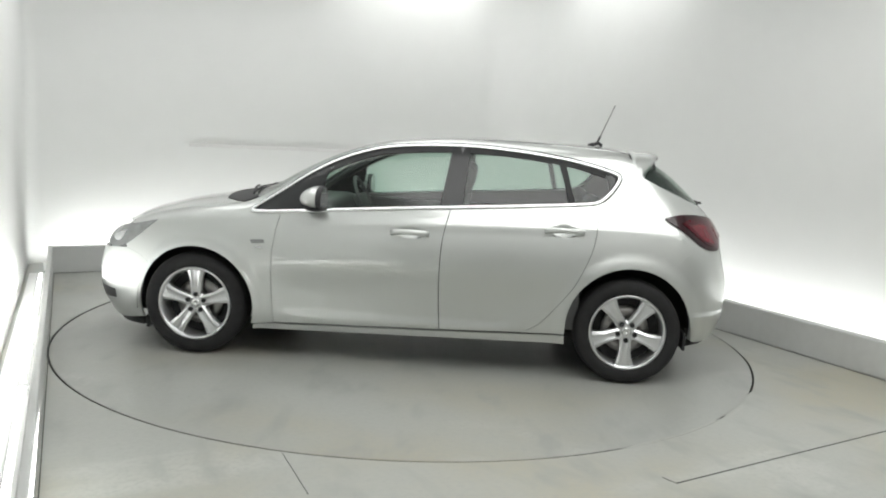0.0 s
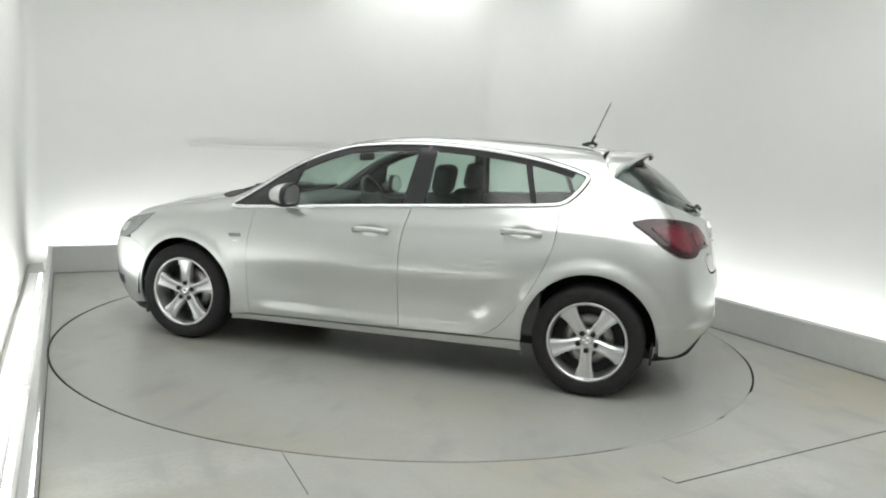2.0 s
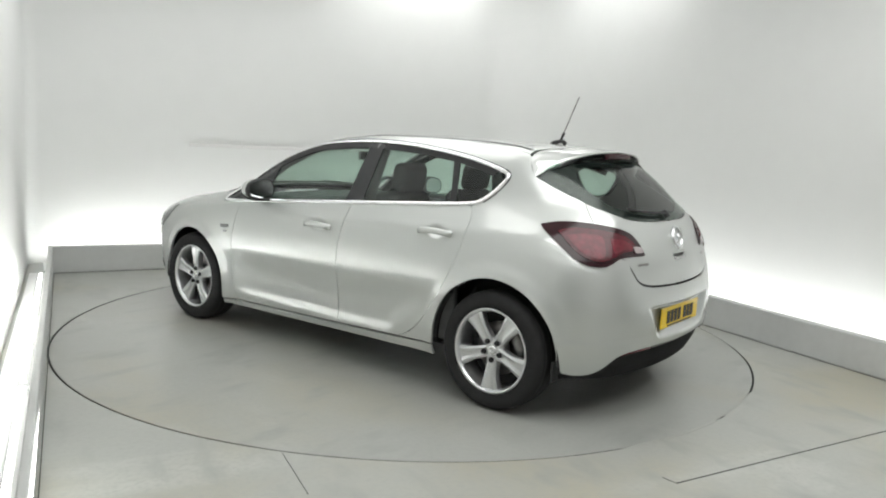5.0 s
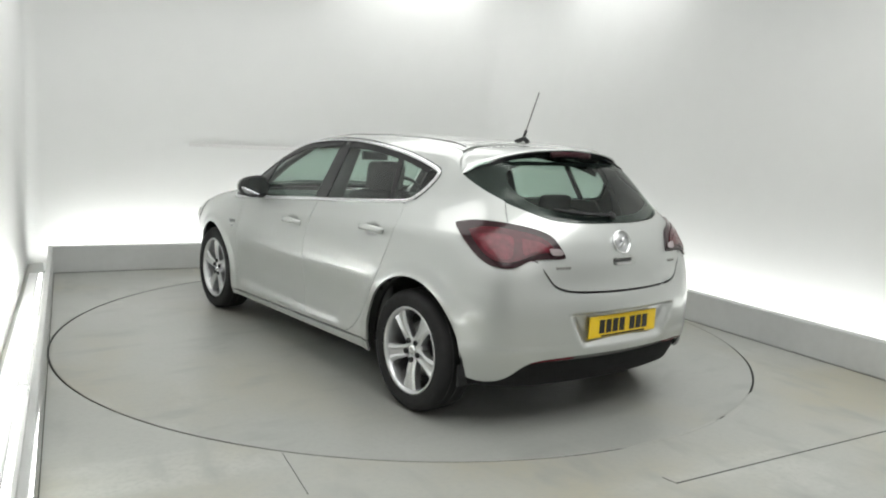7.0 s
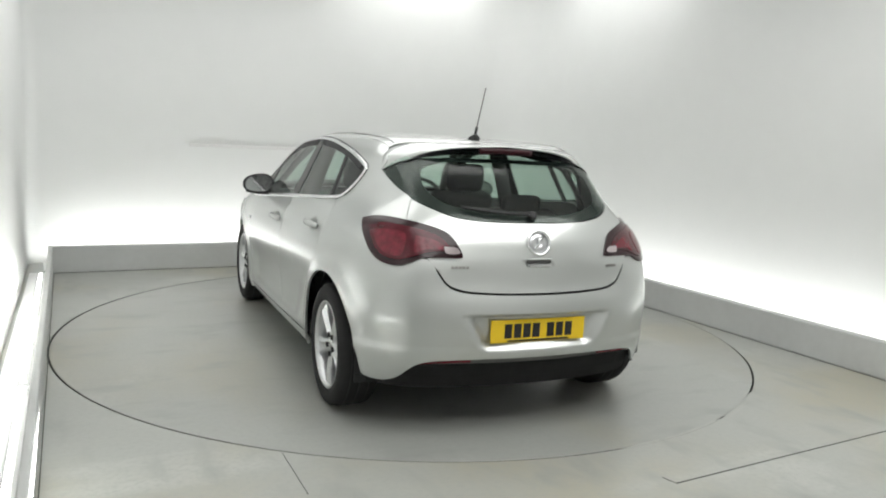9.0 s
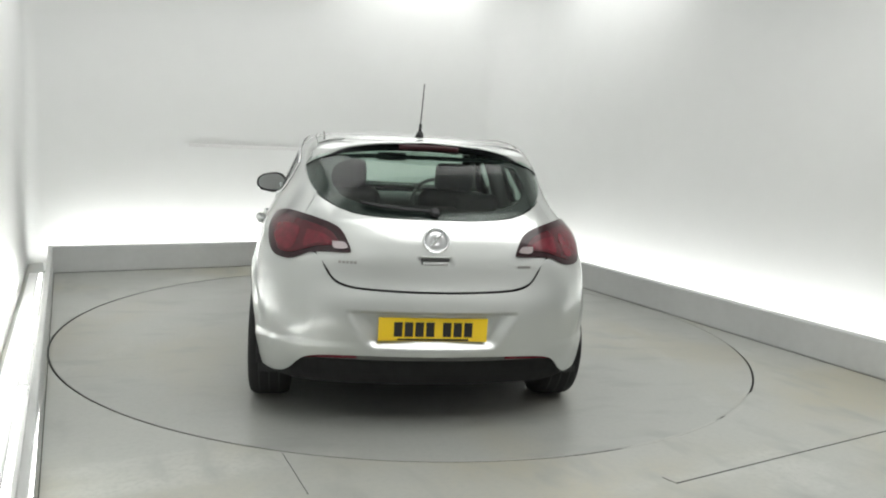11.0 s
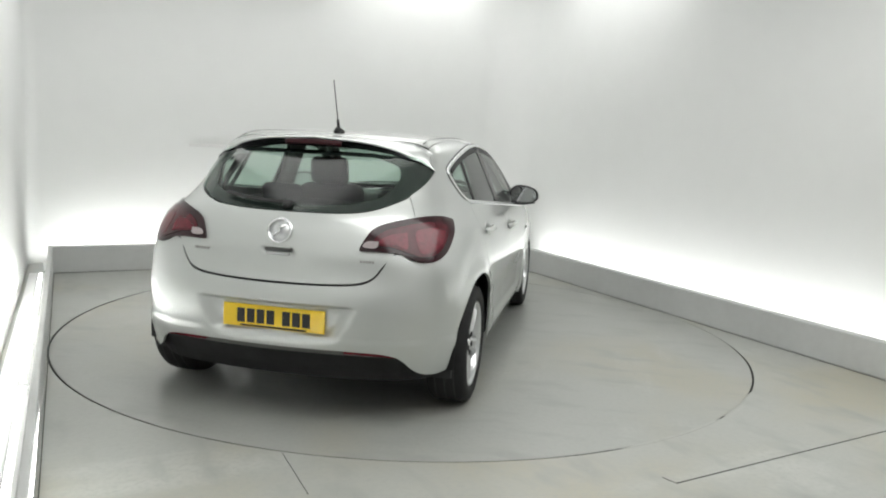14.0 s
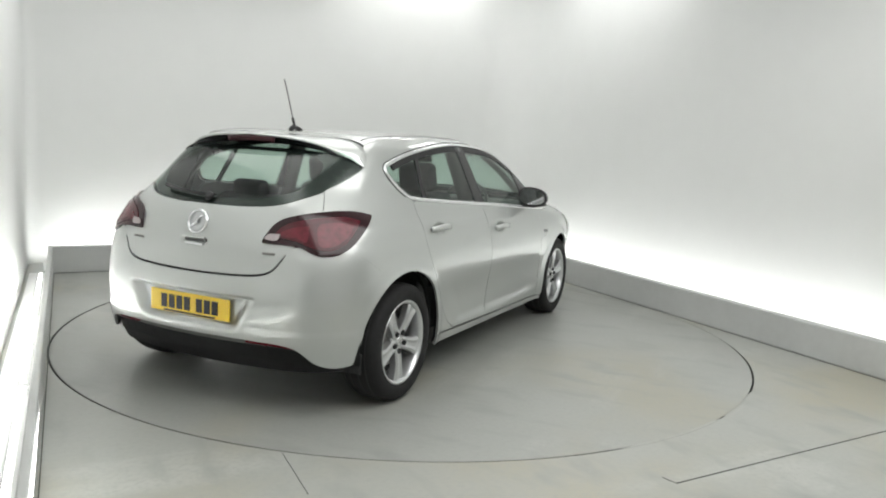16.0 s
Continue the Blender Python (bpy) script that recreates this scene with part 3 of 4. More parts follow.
seam_rear = curve([(-1.509, 0.676), (-1.588, 0.738), (-1.68, 0.81), (-1.739, 0.86)], 4)

for mirror in (False, True):
    cup = lambda q, hx, hz: -0.020 * np.exp(-((((q[:, 0] - hx) / 0.062) ** 2 + ((q[:, 2] - hz - 0.006) / 0.026) ** 2) ** 2))
    f_door = fill("front_door", sidewise(np.concatenate([door_front, door_mid[::-1], belt_front])), car, M_PAINT, mirror=mirror, step=0.018, gap=0.0024, dent=lambda q: cup(q, 0.005, 0.845))
    r_door = fill("rear_door", sidewise(np.concatenate([door_rear[::-1][:-1], belt_rear, door_mid])), car, M_PAINT, mirror=mirror, step=0.018, gap=0.0024, dent=lambda q: cup(q, -0.925, 0.908))
    fill("sill", sidewise(np.concatenate([[(0.97, 0.185)], [(0.965, 0.218)], [(0.834, 0.229)], curve([(0.834, 0.229), (0.2, 0.247), (-0.203, 0.256), (-0.70, 0.272)]), [(-0.963, 0.283)], [(-0.970, 0.225)]])), car, M_PAINT, mirror=mirror)
    fender = [*door_front, (0.955, 0.222), *arch(*arch_f, 195, 38), (1.70, 0.60), (1.80, 0.645), (1.82, 0.70), (1.79, 0.78)]
    fill("front_wing", np.concatenate([sidewise(fender), bonnet_uz[::-1], sidewise([(1.03, 0.945), (1.0, 0.925)])]), car, M_PAINT, mirror=mirror, gap=0.0005)
    gate_edge = [(-1.70, 0.90), (-1.640, 1.00), (-1.628, 1.08), (-1.625, 1.128)]
    win_edge = curve([(-1.612, 1.140), (-1.59, 1.149), (-1.50, 1.197), (-1.405, 1.252)], 4)
    quarter = np.concatenate([
        sidewise([(-0.963, 0.29)]),
        sidewise(arch(*arch_r, 6, 116)),
        sidewise(seam_rear), gate_edge, win_edge, [(-1.42, 1.30)], rail_uz[::-1],
        sidewise([(1.03, 0.945)]), sidewise(dlo_top), sidewise(dlo_back[1:]), sidewise(door_rear[1:])])
    fill("side_panel", quarter, car, M_PAINT, mirror=mirror, gap=0.0001)
    # side glass and its black pillars
    def cut(x_low0, x_top0, x_low1, x_top1):
        """The piece of the window opening between two slanting lines."""
        top, low = np.concatenate([dlo_top, dlo_back[1:]]), dlo_low
        low_z = lambda x: np.interp(x, low[::1, 0], low[:, 1])
        def within(p):
            f0 = x_low0 + (x_top0 - x_low0) * (p[1] - 0.95) / 0.43
            f1 = x_low1 + (x_top1 - x_low1) * (p[1] - 0.95) / 0.43
            return f1 < p[0] < f0
        def crossing(a, b, arr):
            best = min(arr, key=lambda p: abs(p[0] - (a + (b - a) * (p[1] - 0.95) / 0.43)))
            z = best[1]
            return (a + (b - a) * (z - 0.95) / 0.43, z)
        t_in = [tuple(p) for p in top if within(p)]
        l_in = [tuple(p) for p in low if within(p)]
        loop = []
        if x_low0 < 1.0:
            loop += [crossing(x_low0, x_top0, low), crossing(x_low0, x_top0, dlo_top)]
        loop += t_in
        if x_low1 > -1.2:
            loop += [crossing(x_low1, x_top1, dlo_top), crossing(x_low1, x_top1, low)]
        loop += l_in
        return sidewise(loop)
    fill("window", cut(0.60, 0.50, -0.155, -0.215), f_door, M_GLASS_S, lift=-0.006, thick=0.004, mirror=mirror, gap=0.001, label="tinted front door glass")
    fill("window", cut(-0.30, -0.33, -0.985, -0.86), r_door, M_GLASS_S, lift=-0.006, thick=0.004, mirror=mirror, gap=0.001, label="tinted rear door glass")
    fill("quarter_window", cut(-1.02, -0.905, -2, -2), car, M_GLASS_S, lift=-0.006, thick=0.004, mirror=mirror, gap=0.001, label="small tinted quarter window")
    fill("pillar_trim", cut(-0.157, -0.217, -0.298, -0.328), car, M_GLOSS, lift=-0.003, mirror=mirror, gap=0.0, label="gloss black pillar trim")
    fill("window_divider", cut(-0.987, -0.862, -1.018, -0.903), car, M_BLACK, lift=-0.003, mirror=mirror, gap=0.0)
    fill("mirror_triangle", cut(2, 2, 0.602, 0.502), f_door, M_GLOSS, lift=-0.003, mirror=mirror, gap=0.0, label="gloss black corner of the door window")
    sgn = -1 if mirror else 1
    def along(xz, lift):
        uz = sidewise(xz)
        p = wrap(uz[:, 0], uz[:, 1])
        n = normals(p)
        k = np.array([1, sgn, 1])
        return [tuple(v) for v in (p + n * lift) * k], [tuple(v) for v in n * k]
    ring = np.concatenate([dlo_top, dlo_back[1:]])
    whole_ring = np.concatenate([ring, dlo_low[1:]])
    for _ in range(4):
        whole_ring = 0.5 * whole_ring + 0.25 * (np.roll(whole_ring, 1, 0) + np.roll(whole_ring, -1, 0))
    lean = np.roll(whole_ring, -1, 0) - np.roll(whole_ring, 1, 0)
    lean /= np.linalg.norm(lean, axis=1)[:, None]
    pts, ups = along(whole_ring + np.stack([lean[:, 1], -lean[:, 0]], 1) * 0.003, 0.003)
    part("window_trim", tube_bm([*pts, pts[0], pts[1]], 0.006, 8, 0.0125, [*ups, ups[0], ups[1]]), M_CHROME, car, "bright chrome strip round the side windows", True)
    # black strip just outside the chrome, drawing its shadow line
    tang = np.gradient(ring, axis=0)
    tang /= np.linalg.norm(tang, axis=1)[:, None]
    pts, ups = along((ring + np.stack([tang[:, 1], -tang[:, 0]], 1) * 0.0155)[2:-6], 0.0005)
    part("trim_shadow_line", tube_bm(pts, 0.002, 6, 0.003, ups), M_BLACK, car, "thin black strip for the shadow line outside the chrome", True)
    inward = np.array([(x - 0.030 * (x > 0.2) * min((x - 0.2) / 0.4, 1.0) + 0.02 * (x < -0.9) * min((-0.9 - x) / 0.3, 1.0), z - 0.036) for x, z in dlo_top[2:-3]])
    fill("window_frame", sidewise(np.concatenate([dlo_top[2:-3], inward[::-1]])), car, M_BLACK, lift=-0.004, thick=0.012, mirror=mirror, gap=0.0, label="black door window frame")
    # door handles
    for door, hx, hz in ((f_door, 0.005, 0.845), (r_door, -0.925, 0.908)):
        uz = sidewise([(hx + 0.115 - 0.23 * i / 10, hz + 0.006 * math.sin(math.pi * i / 10)) for i in range(11)])
        p = wrap(uz[:, 0], uz[:, 1])
        n = normals(p)
        bulge = np.array([0.008 + 0.030 * math.sin(math.pi * i / 10) ** 0.6 for i in range(11)])
        k = np.array([1, sgn, 1])
        grip = part("door_handle", tube_bm([tuple(v) for v in (p + n * bulge[:, None]) * k], 0.010, 10, 0.017, [tuple(v) for v in n * k]), M_PAINT, door, "silver pull handle", True)
    # side marker on the wing
    fill("side_marker", sidewise([(0.985, 0.752), (0.90, 0.757), (0.895, 0.735), (0.975, 0.728)]), car, M_HEAD, lift=0.006, thick=0.006, mirror=mirror, gap=0, label="small clear side indicator lamp")
    fill("wing_badge", sidewise([(0.95, 0.712), (0.905, 0.714), (0.905, 0.704), (0.95, 0.702)]), car, M_CHROME, lift=0.004, thick=0.004, mirror=mirror, gap=0)
    # tail lamp: smoked rim, red lens, bright core, clear reversing lens
    lamp_out = curve([(-1.440, 1.012), (-1.504, 1.030), (-1.578, 1.034), (-1.677, 1.022), (-1.758, 0.997), (-1.803, 0.960), (-1.838, 0.885), (-1.825, 0.872), (-1.773, 0.872), (-1.713, 0.867),
                      (-1.676, 0.842), (-1.642, 0.828), (-1.591, 0.835), (-1.545, 0.870), (-1.492, 0.938), (-1.447, 0.995), (-1.440, 1.012)], 4)[:-1]
    lamp = fill("tail_lamp", lamp_out, car, M_SMOKE, lift=0.010, thick=0.02, step=0.012, mirror=mirror, gap=0, label="dark red wraparound tail lamp")
    fill("lens", curve([(-1.50, 0.985), (-1.56, 1.005), (-1.66, 0.998), (-1.745, 0.972), (-1.785, 0.935), (-1.79, 0.905), (-1.73, 0.893), (-1.68, 0.868), (-1.64, 0.853), (-1.595, 0.862), (-1.555, 0.898), (-1.50, 0.985)], 4)[:-1],
         lamp, M_RED, lift=0.0145, thick=0.004, step=0.012, mirror=mirror, gap=0, label="deep red lens")
    for lobe, say in ((((-1.528, 0.966), (-1.585, 0.978), (-1.648, 0.968), (-1.655, 0.915), (-1.645, 0.868), (-1.602, 0.872), (-1.562, 0.908)), "bright red outer lens"),
                      (((-1.682, 0.962), (-1.735, 0.950), (-1.774, 0.924), (-1.764, 0.906), (-1.722, 0.903), (-1.688, 0.888)), "bright red inner lens")):
        fill("lens", curve([*lobe, lobe[0]], 4)[:-1], lamp, M_RED_IN, lift=0.0165, thick=0.003, step=0.012, mirror=mirror, gap=0, label=say)
    fill("reversing_lens", curve([(-1.775, 0.918), (-1.815, 0.915), (-1.826, 0.890), (-1.785, 0.888), (-1.775, 0.918)], 4)[:-1], lamp, M_CLEAR, lift=0.019, thick=0.004, step=0.012, mirror=mirror, gap=0, label="clear reversing lamp lens")
    # headlamp
    head = fill("headlamp", sidewise(curve([(1.60, 0.83), (1.73, 0.80), (1.85, 0.772), (1.935, 0.725), (1.945, 0.672), (1.89, 0.640), (1.80, 0.668), (1.70, 0.745), (1.60, 0.83)], 4)[:-1]), car, M_HEAD, lift=0.006, thick=0.02, step=0.02, mirror=mirror, gap=0, label="clear swept-back headlamp")
    fill("lamp_bowl", sidewise(curve([(1.80, 0.752), (1.86, 0.732), (1.895, 0.70), (1.86, 0.682), (1.83, 0.70), (1.80, 0.752)], 4)[:-1]), head, M_CHROME, lift=0.010, thick=0.004, step=0.02, mirror=mirror, gap=0, label="bright lamp bowl")

# bumpers, tailgate, rear glass
recess = lambda q: -0.046 * ease(0.375 - np.abs(q[:, 1]) + (q[:, 2] - 0.52) * 0.55, 0.0, 0.085) * ease(q[:, 2], 0.425, 0.472) * (1 - ease(q[:, 2], 0.598, 0.612)) \
    + 0.005 * (1 - ease(q[:, 2], 0.43, 0.465)) * ease(q[:, 2], 0.30, 0.42) * ease(np.abs(q[:, 1]), 0.30, 0.45)
low_uz = [(-1.535, 0.276), (-1.575, 0.266), (-1.62, 0.274), (-1.66, 0.302), (-1.695, 0.348), (-1.73, 0.380), (-1.80, 0.396), (-1.95, 0.398), (U_REAR, 0.398)]
top_uz = [(U_REAR, 0.700), (-2.03, 0.701), (-1.93, 0.705), (-1.86, 0.712), (-1.818, 0.726), (-1.79, 0.752), (-1.765, 0.80), (-1.735, 0.86), (-1.66, 0.87)]
half = np.concatenate([curve(top_uz, 4), sidewise(seam_rear[::-1]), sidewise(arch(*arch_r, 116, 186)), curve(low_uz, 4)])
rear_bumper = fill("rear_bumper", whole(half), car, M_PAINT, step=0.016, dent=recess, gap=0.0001)
gate_half = np.concatenate([[(U_REAR, 1.036)], curve([(U_REAR, 1.036), (-1.95, 1.038), (-1.815, 1.053), (-1.702, 1.096), (-1.625, 1.128)], 4)[1:], gate_edge[::-1][1:],
                            curve([(-1.735, 0.858), (-1.765, 0.808), (-1.79, 0.760), (-1.818, 0.735), (-1.86, 0.720), (-1.93, 0.713), (-2.03, 0.709), (U_REAR, 0.708)], 4)])
grip_dent = lambda q: -0.026 * ease(0.080 - np.abs(q[:, 1]), 0, 0.02) * ease(q[:, 2], 0.828, 0.842) * (1 - ease(q[:, 2], 0.862, 0.872))
tailgate = fill("tailgate", whole(gate_half), car, M_PAINT, step=0.02, dent=grip_dent)
glass_half = np.concatenate([curve([(U_REAR, 1.352), (-1.80, 1.350), (-1.58, 1.338), (-1.48, 1.312), (-1.42, 1.262)], 4), [(-1.405, 1.252)], win_edge[::-1][1:], curve([(-1.625, 1.128), (-1.702, 1.099), (-1.815, 1.056), (-1.95, 1.041), (U_REAR, 1.039)], 4)[1:]])
rear_window = fill("rear_window", whole(glass_half), tailgate, M_GLASS_R, lift=-0.004, thick=0.004, gap=0.001, label="large tinted rear window")
# black ceramic border inside the glass
border = np.concatenate([curve([(-1.72, 1.335), (-1.58, 1.325), (-1.48, 1.303), (-1.425, 1.258)], 4), win_edge[::-1][1:], curve([(-1.625, 1.130), (-1.702, 1.102), (-1.815, 1.060), (-1.95, 1.045), (U_REAR, 1.043)], 4),
                         curve([(U_REAR, 1.073), (-1.93, 1.080), (-1.80, 1.110), (-1.72, 1.145), (-1.645, 1.215), (-1.63, 1.28), (-1.72, 1.318)], 4)])
for mirror in (False, True):
    fill("glass_border", border, tailgate, M_GLOSS, lift=-0.010, thick=0.003, mirror=mirror, gap=0.0)
fill("glass_border", whole([(U_REAR, 1.34), (-1.71, 1.337), (-1.71, 1.318), (U_REAR, 1.322)]), tailgate, M_GLOSS, lift=-0.010, thick=0.003, gap=0.0)
fill("diffuser", whole([(U_REAR, 0.402), *[(u, z + 0.006) for u, z in low_uz[::-1][1:-1]], (-1.62, 0.262), (-1.70, 0.285), (-1.80, 0.312), (U_REAR, 0.322)]), car, M_GREYPLASTIC, lift=-0.012, thick=0.03, step=0.03, dent=lambda q: -0.7 * np.maximum(0.39 - q[:, 2], 0), label="black plastic lower bumper insert")
for mirror in (False, True):
    fill("reflector", [(-1.695, 0.384), (-1.76, 0.394), (-1.88, 0.397), (-1.88, 0.384), (-1.76, 0.378), (-1.705, 0.368)], rear_bumper, M_RED_IN, lift=0.0, thick=0.02, step=0.012, mirror=mirror, gap=0, label="thin red bumper reflector")

# front end
fb = np.concatenate([sidewise([(1.70, 0.60), *arch(*arch_f, 38, -18)]), [(U_FRONT - 0.5, 0.17), (U_FRONT - 0.3, 0.17), (U_FRONT, 0.17), (U_FRONT, 0.645), (U_FRONT - 0.3, 0.645), (U_FRONT - 0.42, 0.63)], sidewise([(1.80, 0.645)])])
for mirror in (False, True):
    fill("front_bumper", fb, car, M_PAINT, mirror=mirror, gap=0.0005)
    fill("fog_lamp", [(U_FRONT - 0.50, 0.36), (U_FRONT - 0.40, 0.37), (U_FRONT - 0.40, 0.29), (U_FRONT - 0.50, 0.30)], car, M_BLACK, lift=0.004, thick=0.01, mirror=mirror, label="black fog lamp recess")
    fill("front_splitter", [(U_FRONT - 0.60, 0.172), (U_FRONT - 0.3, 0.168), (U_FRONT, 0.168), (U_FRONT, 0.115), (U_FRONT - 0.3, 0.115), (U_FRONT - 0.58, 0.125)], car, M_BLACK, lift=-0.01, thick=0.03, mirror=mirror, label="black lower lip")
    fill("grille", [(U_FRONT - 0.30, 0.65), (U_FRONT, 0.65), (U_FRONT, 0.775), (U_FRONT - 0.27, 0.77)], car, M_BLACK, lift=-0.012, thick=0.02, mirror=mirror, label="black front grille half")
    fill("grille_bar", [(U_FRONT - 0.29, 0.70), (U_FRONT, 0.70), (U_FRONT, 0.735), (U_FRONT - 0.28, 0.73)], car, M_CHROME, lift=0.004, thick=0.02, mirror=mirror, label="chrome grille bar half")

# roof, screen and bonnet seen from above
edge_b = [(x, y) for x, y in bonnet_xy]
front_b = [(1.80, 0.66), (1.90, 0.55), (1.965, 0.40), (2.0, 0.2)]
bl = curve([*edge_b[3::4], *front_b[0:], (2.015, 0.0)], 4)
back_b = [(1.33, 0.0), (1.31, 0.3), (1.25, 0.55), (1.14, 0.70), (1.075, 0.757)]
lo_b = [*back_b, *bl]
fill("bonnet", [*lo_b, *[(x, -y) for x, y in lo_b[::-1][1:-1]]], car, M_PAINT, chart=over, step=0.035)
top_ws = curve([(0.33, 0.575), (0.40, 0.40), (0.43, 0.2), (0.44, 0.0)], 4)
low_ws = curve([(1.175, 0.0), (1.155, 0.25), (1.09, 0.5), (1.02, 0.66), (0.985, 0.725)], 4)
ws_edge = [(x, y - 0.012) for x, y in rail_xy if 0.34 < x < 0.97]
ws = [*low_ws, *ws_edge, *top_ws]
fill("windscreen", [*ws, *[(x, -y) for x, y in ws[::-1][1:-1]]], car, M_GLASS_S, lift=-0.004, thick=0.004, chart=over, step=0.04, gap=0.001, label="tinted front windscreen")
cowl = [*back_b, (1.055, 0.752), (0.99, 0.727), *low_ws[::-1]]
for mirror in (False, True):
    fill("scuttle", cowl, car, M_BLACK, lift=0.004, chart=over, step=0.03, mirror=mirror, label="black scuttle panel under the windscreen")
roof_half = [(0.435, 0.0), *[(x - 0.005, y) for x, y in top_ws[::-1][1:]], *[(x, y) for x, y in rail_xy if x < 0.32], (-1.335, 0.30), (-1.34, 0.0)]
fill("roof", [*roof_half, *[(x, -y) for x, y in roof_half[::-1][1:-1]]], car, M_PAINT, chart=over, step=0.035)


def headliner():
    """Pale cloth under the roof."""
    fill("headlining", [(0.38, 0.50), (-1.28, 0.50), (-1.28, -0.50), (0.38, -0.50)], car, M_LINER, lift=-0.03, thick=0.01, chart=over, step=0.08, label="pale grey headlining")


headliner()


def spoiler():
    """Lip over the rear window that runs down beside the glass, with a black face under it."""
    tip = curve([(-1.575, 0, 1.401), (-1.553, 0.25, 1.387), (-1.520, 0.395, 1.362), (-1.490, 0.468, 1.336), (-1.452, 0.538, 1.292), (-1.410, 0.598, 1.247)], 6)
    a, b = over([-1.34, -1.34, -1.34, -1.338], [0.0, 0.25, 0.45, 0.56]), side(np.array([-1.352, -1.394]), np.array([1.315, 1.255]))
    root = curve([*a, *wrap(b, [1.315, 1.255])], 6)
    glass = curve(wrap([U_REAR, -1.86, -1.68, -1.56, -1.465, -1.410], [1.350, 1.348, 1.334, 1.310, 1.277, 1.250]), 6)
    n = normals(root)
    top, face = [], []
    for r, t, g, k in zip(root, tip, glass, n):
        mid = 0.5 * (r + t) + k * 0.005
        low = t + np.array([0.004, 0, -0.007])
        top.append([r - k * 0.004, r + k * 0.001, 0.75 * r + 0.25 * t + k * 0.004, mid, 0.2 * r + 0.8 * t + k * 0.003, t, low, 0.4 * r + 0.6 * low - k * 0.016])
        face.append([low + np.array([0.001, 0, 0.001]), 0.5 * (low + g) + np.array([0.002, 0, 0.002]), g + normals(g[None])[0] * 0.001])

    def strip(rows, name, mat, parent, label, closed):
        bm = bmesh.new()
        full = [[(p[0], -p[1], p[2]) for p in r] for r in rows[::-1][:-1]] + [[tuple(p) for p in r] for r in rows]
        vs = [[bm.verts.new(p) for p in r] for r in full]
        m = len(vs[0])
        for a, b in zip(vs, vs[1:]):
            for k in range(m if closed else m - 1):
                bm.faces.new((a[k], a[(k + 1) % m], b[(k + 1) % m], b[k]))
        if not closed:
            bmesh.ops.solidify(bm, geom=bm.faces[:], thickness=0.003)
        bmesh.ops.recalc_face_normals(bm, faces=bm.faces[:])
        return part(name, bm, mat, parent, label, True)
    lip = strip(top, "roof_spoiler", M_PAINT, car, "silver roof spoiler lip", True)
    strip(face, "spoiler_face", M_GLOSS, lip, "gloss black face under the spoiler", False)
    return lip


spoil = spoiler()
bm = tube_bm([(-1.574 + 0.30 * y * y, y, 1.374 - 0.20 * y * y) for y in np.linspace(-0.155, 0.155, 13)], 0.015, 8, 0.008)
part("brake_light", bm, M_BRAKE, spoil, "dark red high-level brake light", True)

# dark inner shell behind the panel gaps, floor pan and wheel wells
def inner_shell():
    bm = bmesh.new()
    us, zs = np.linspace(2 * U_REAR - U_FRONT, U_FRONT, 150), np.linspace(0.22, 0.90, 12)
    grid = []
    for z in zs:
        uu = np.where(us < U_REAR, 2 * U_REAR - us, us)
        p = wrap(uu, np.full(len(us), z))
        n = normals(p)
        p = p - n * 0.03
        p[:, 1] = np.where(us < U_REAR, -p[:, 1], p[:, 1])
        grid.append([bm.verts.new(tuple(q)) for q in p])
    for a, b in zip(grid, grid[1:]):
        for i in range(len(us) - 1):
            c = (a[i].co + b[i + 1].co) / 2
            if min(math.hypot(c.x - WB, c.z - 0.312), math.hypot(c.x + WB, c.z - 0.33)) < 0.40 and abs(c.y) > 0.5:
                continue
            if c.x < -1.8 and abs(c.y) < 0.5 and 0.40 < c.z < 0.68:
                continue
            bm.faces.new((a[i], a[i + 1], b[i + 1], b[i]))
    bmesh.ops.solidify(bm, geom=bm.faces[:], thickness=0.006)
    bmesh.ops.recalc_face_normals(bm, faces=bm.faces[:])
    part("inner_body", bm, M_INNER, car, "dark inner body shell")


inner_shell()
part("floor_pan", box_bm(-1.70, 1.95, -0.62, 0.62, 0.20, 0.26, 0.02), M_INNER, car, "dark underside of the car")
part("fuel_tank", box_bm(-1.65, -0.75, -0.5, 0.45, 0.17, 0.22, 0.02), M_INNER, car)
part("exhaust_silencer", tube_bm([(-1.75, 0.25, 0.25), (-1.75, -0.35, 0.25)], 0.07, 14, 0.1), M_INNER, car, "dark exhaust silencer", True)
for cx, cz in ((WB, 0.312), (-WB, 0.33)):
    for s in (1, -1):
        bm = bmesh.new()
        rows = []
        for a in np.linspace(-8, 188, 30):
            c, sn = math.cos(radians(a)), math.sin(radians(a))
            rows.append([bm.verts.new((cx + r * c, s * y, cz + r * sn)) for r, y in ((0.388, 0.84), (0.402, 0.79), (0.402, 0.60), (0.15, 0.58))])
        for a, b in zip(rows, rows[1:]):
            for k in range(3):
                bm.faces.new((a[k], a[k + 1], b[k + 1], b[k]))
        bmesh.ops.solidify(bm, geom=bm.faces[:], thickness=0.005)
        part("wheel_arch_liner", bm, M_INNER, car, "black wheel arch liner", True)


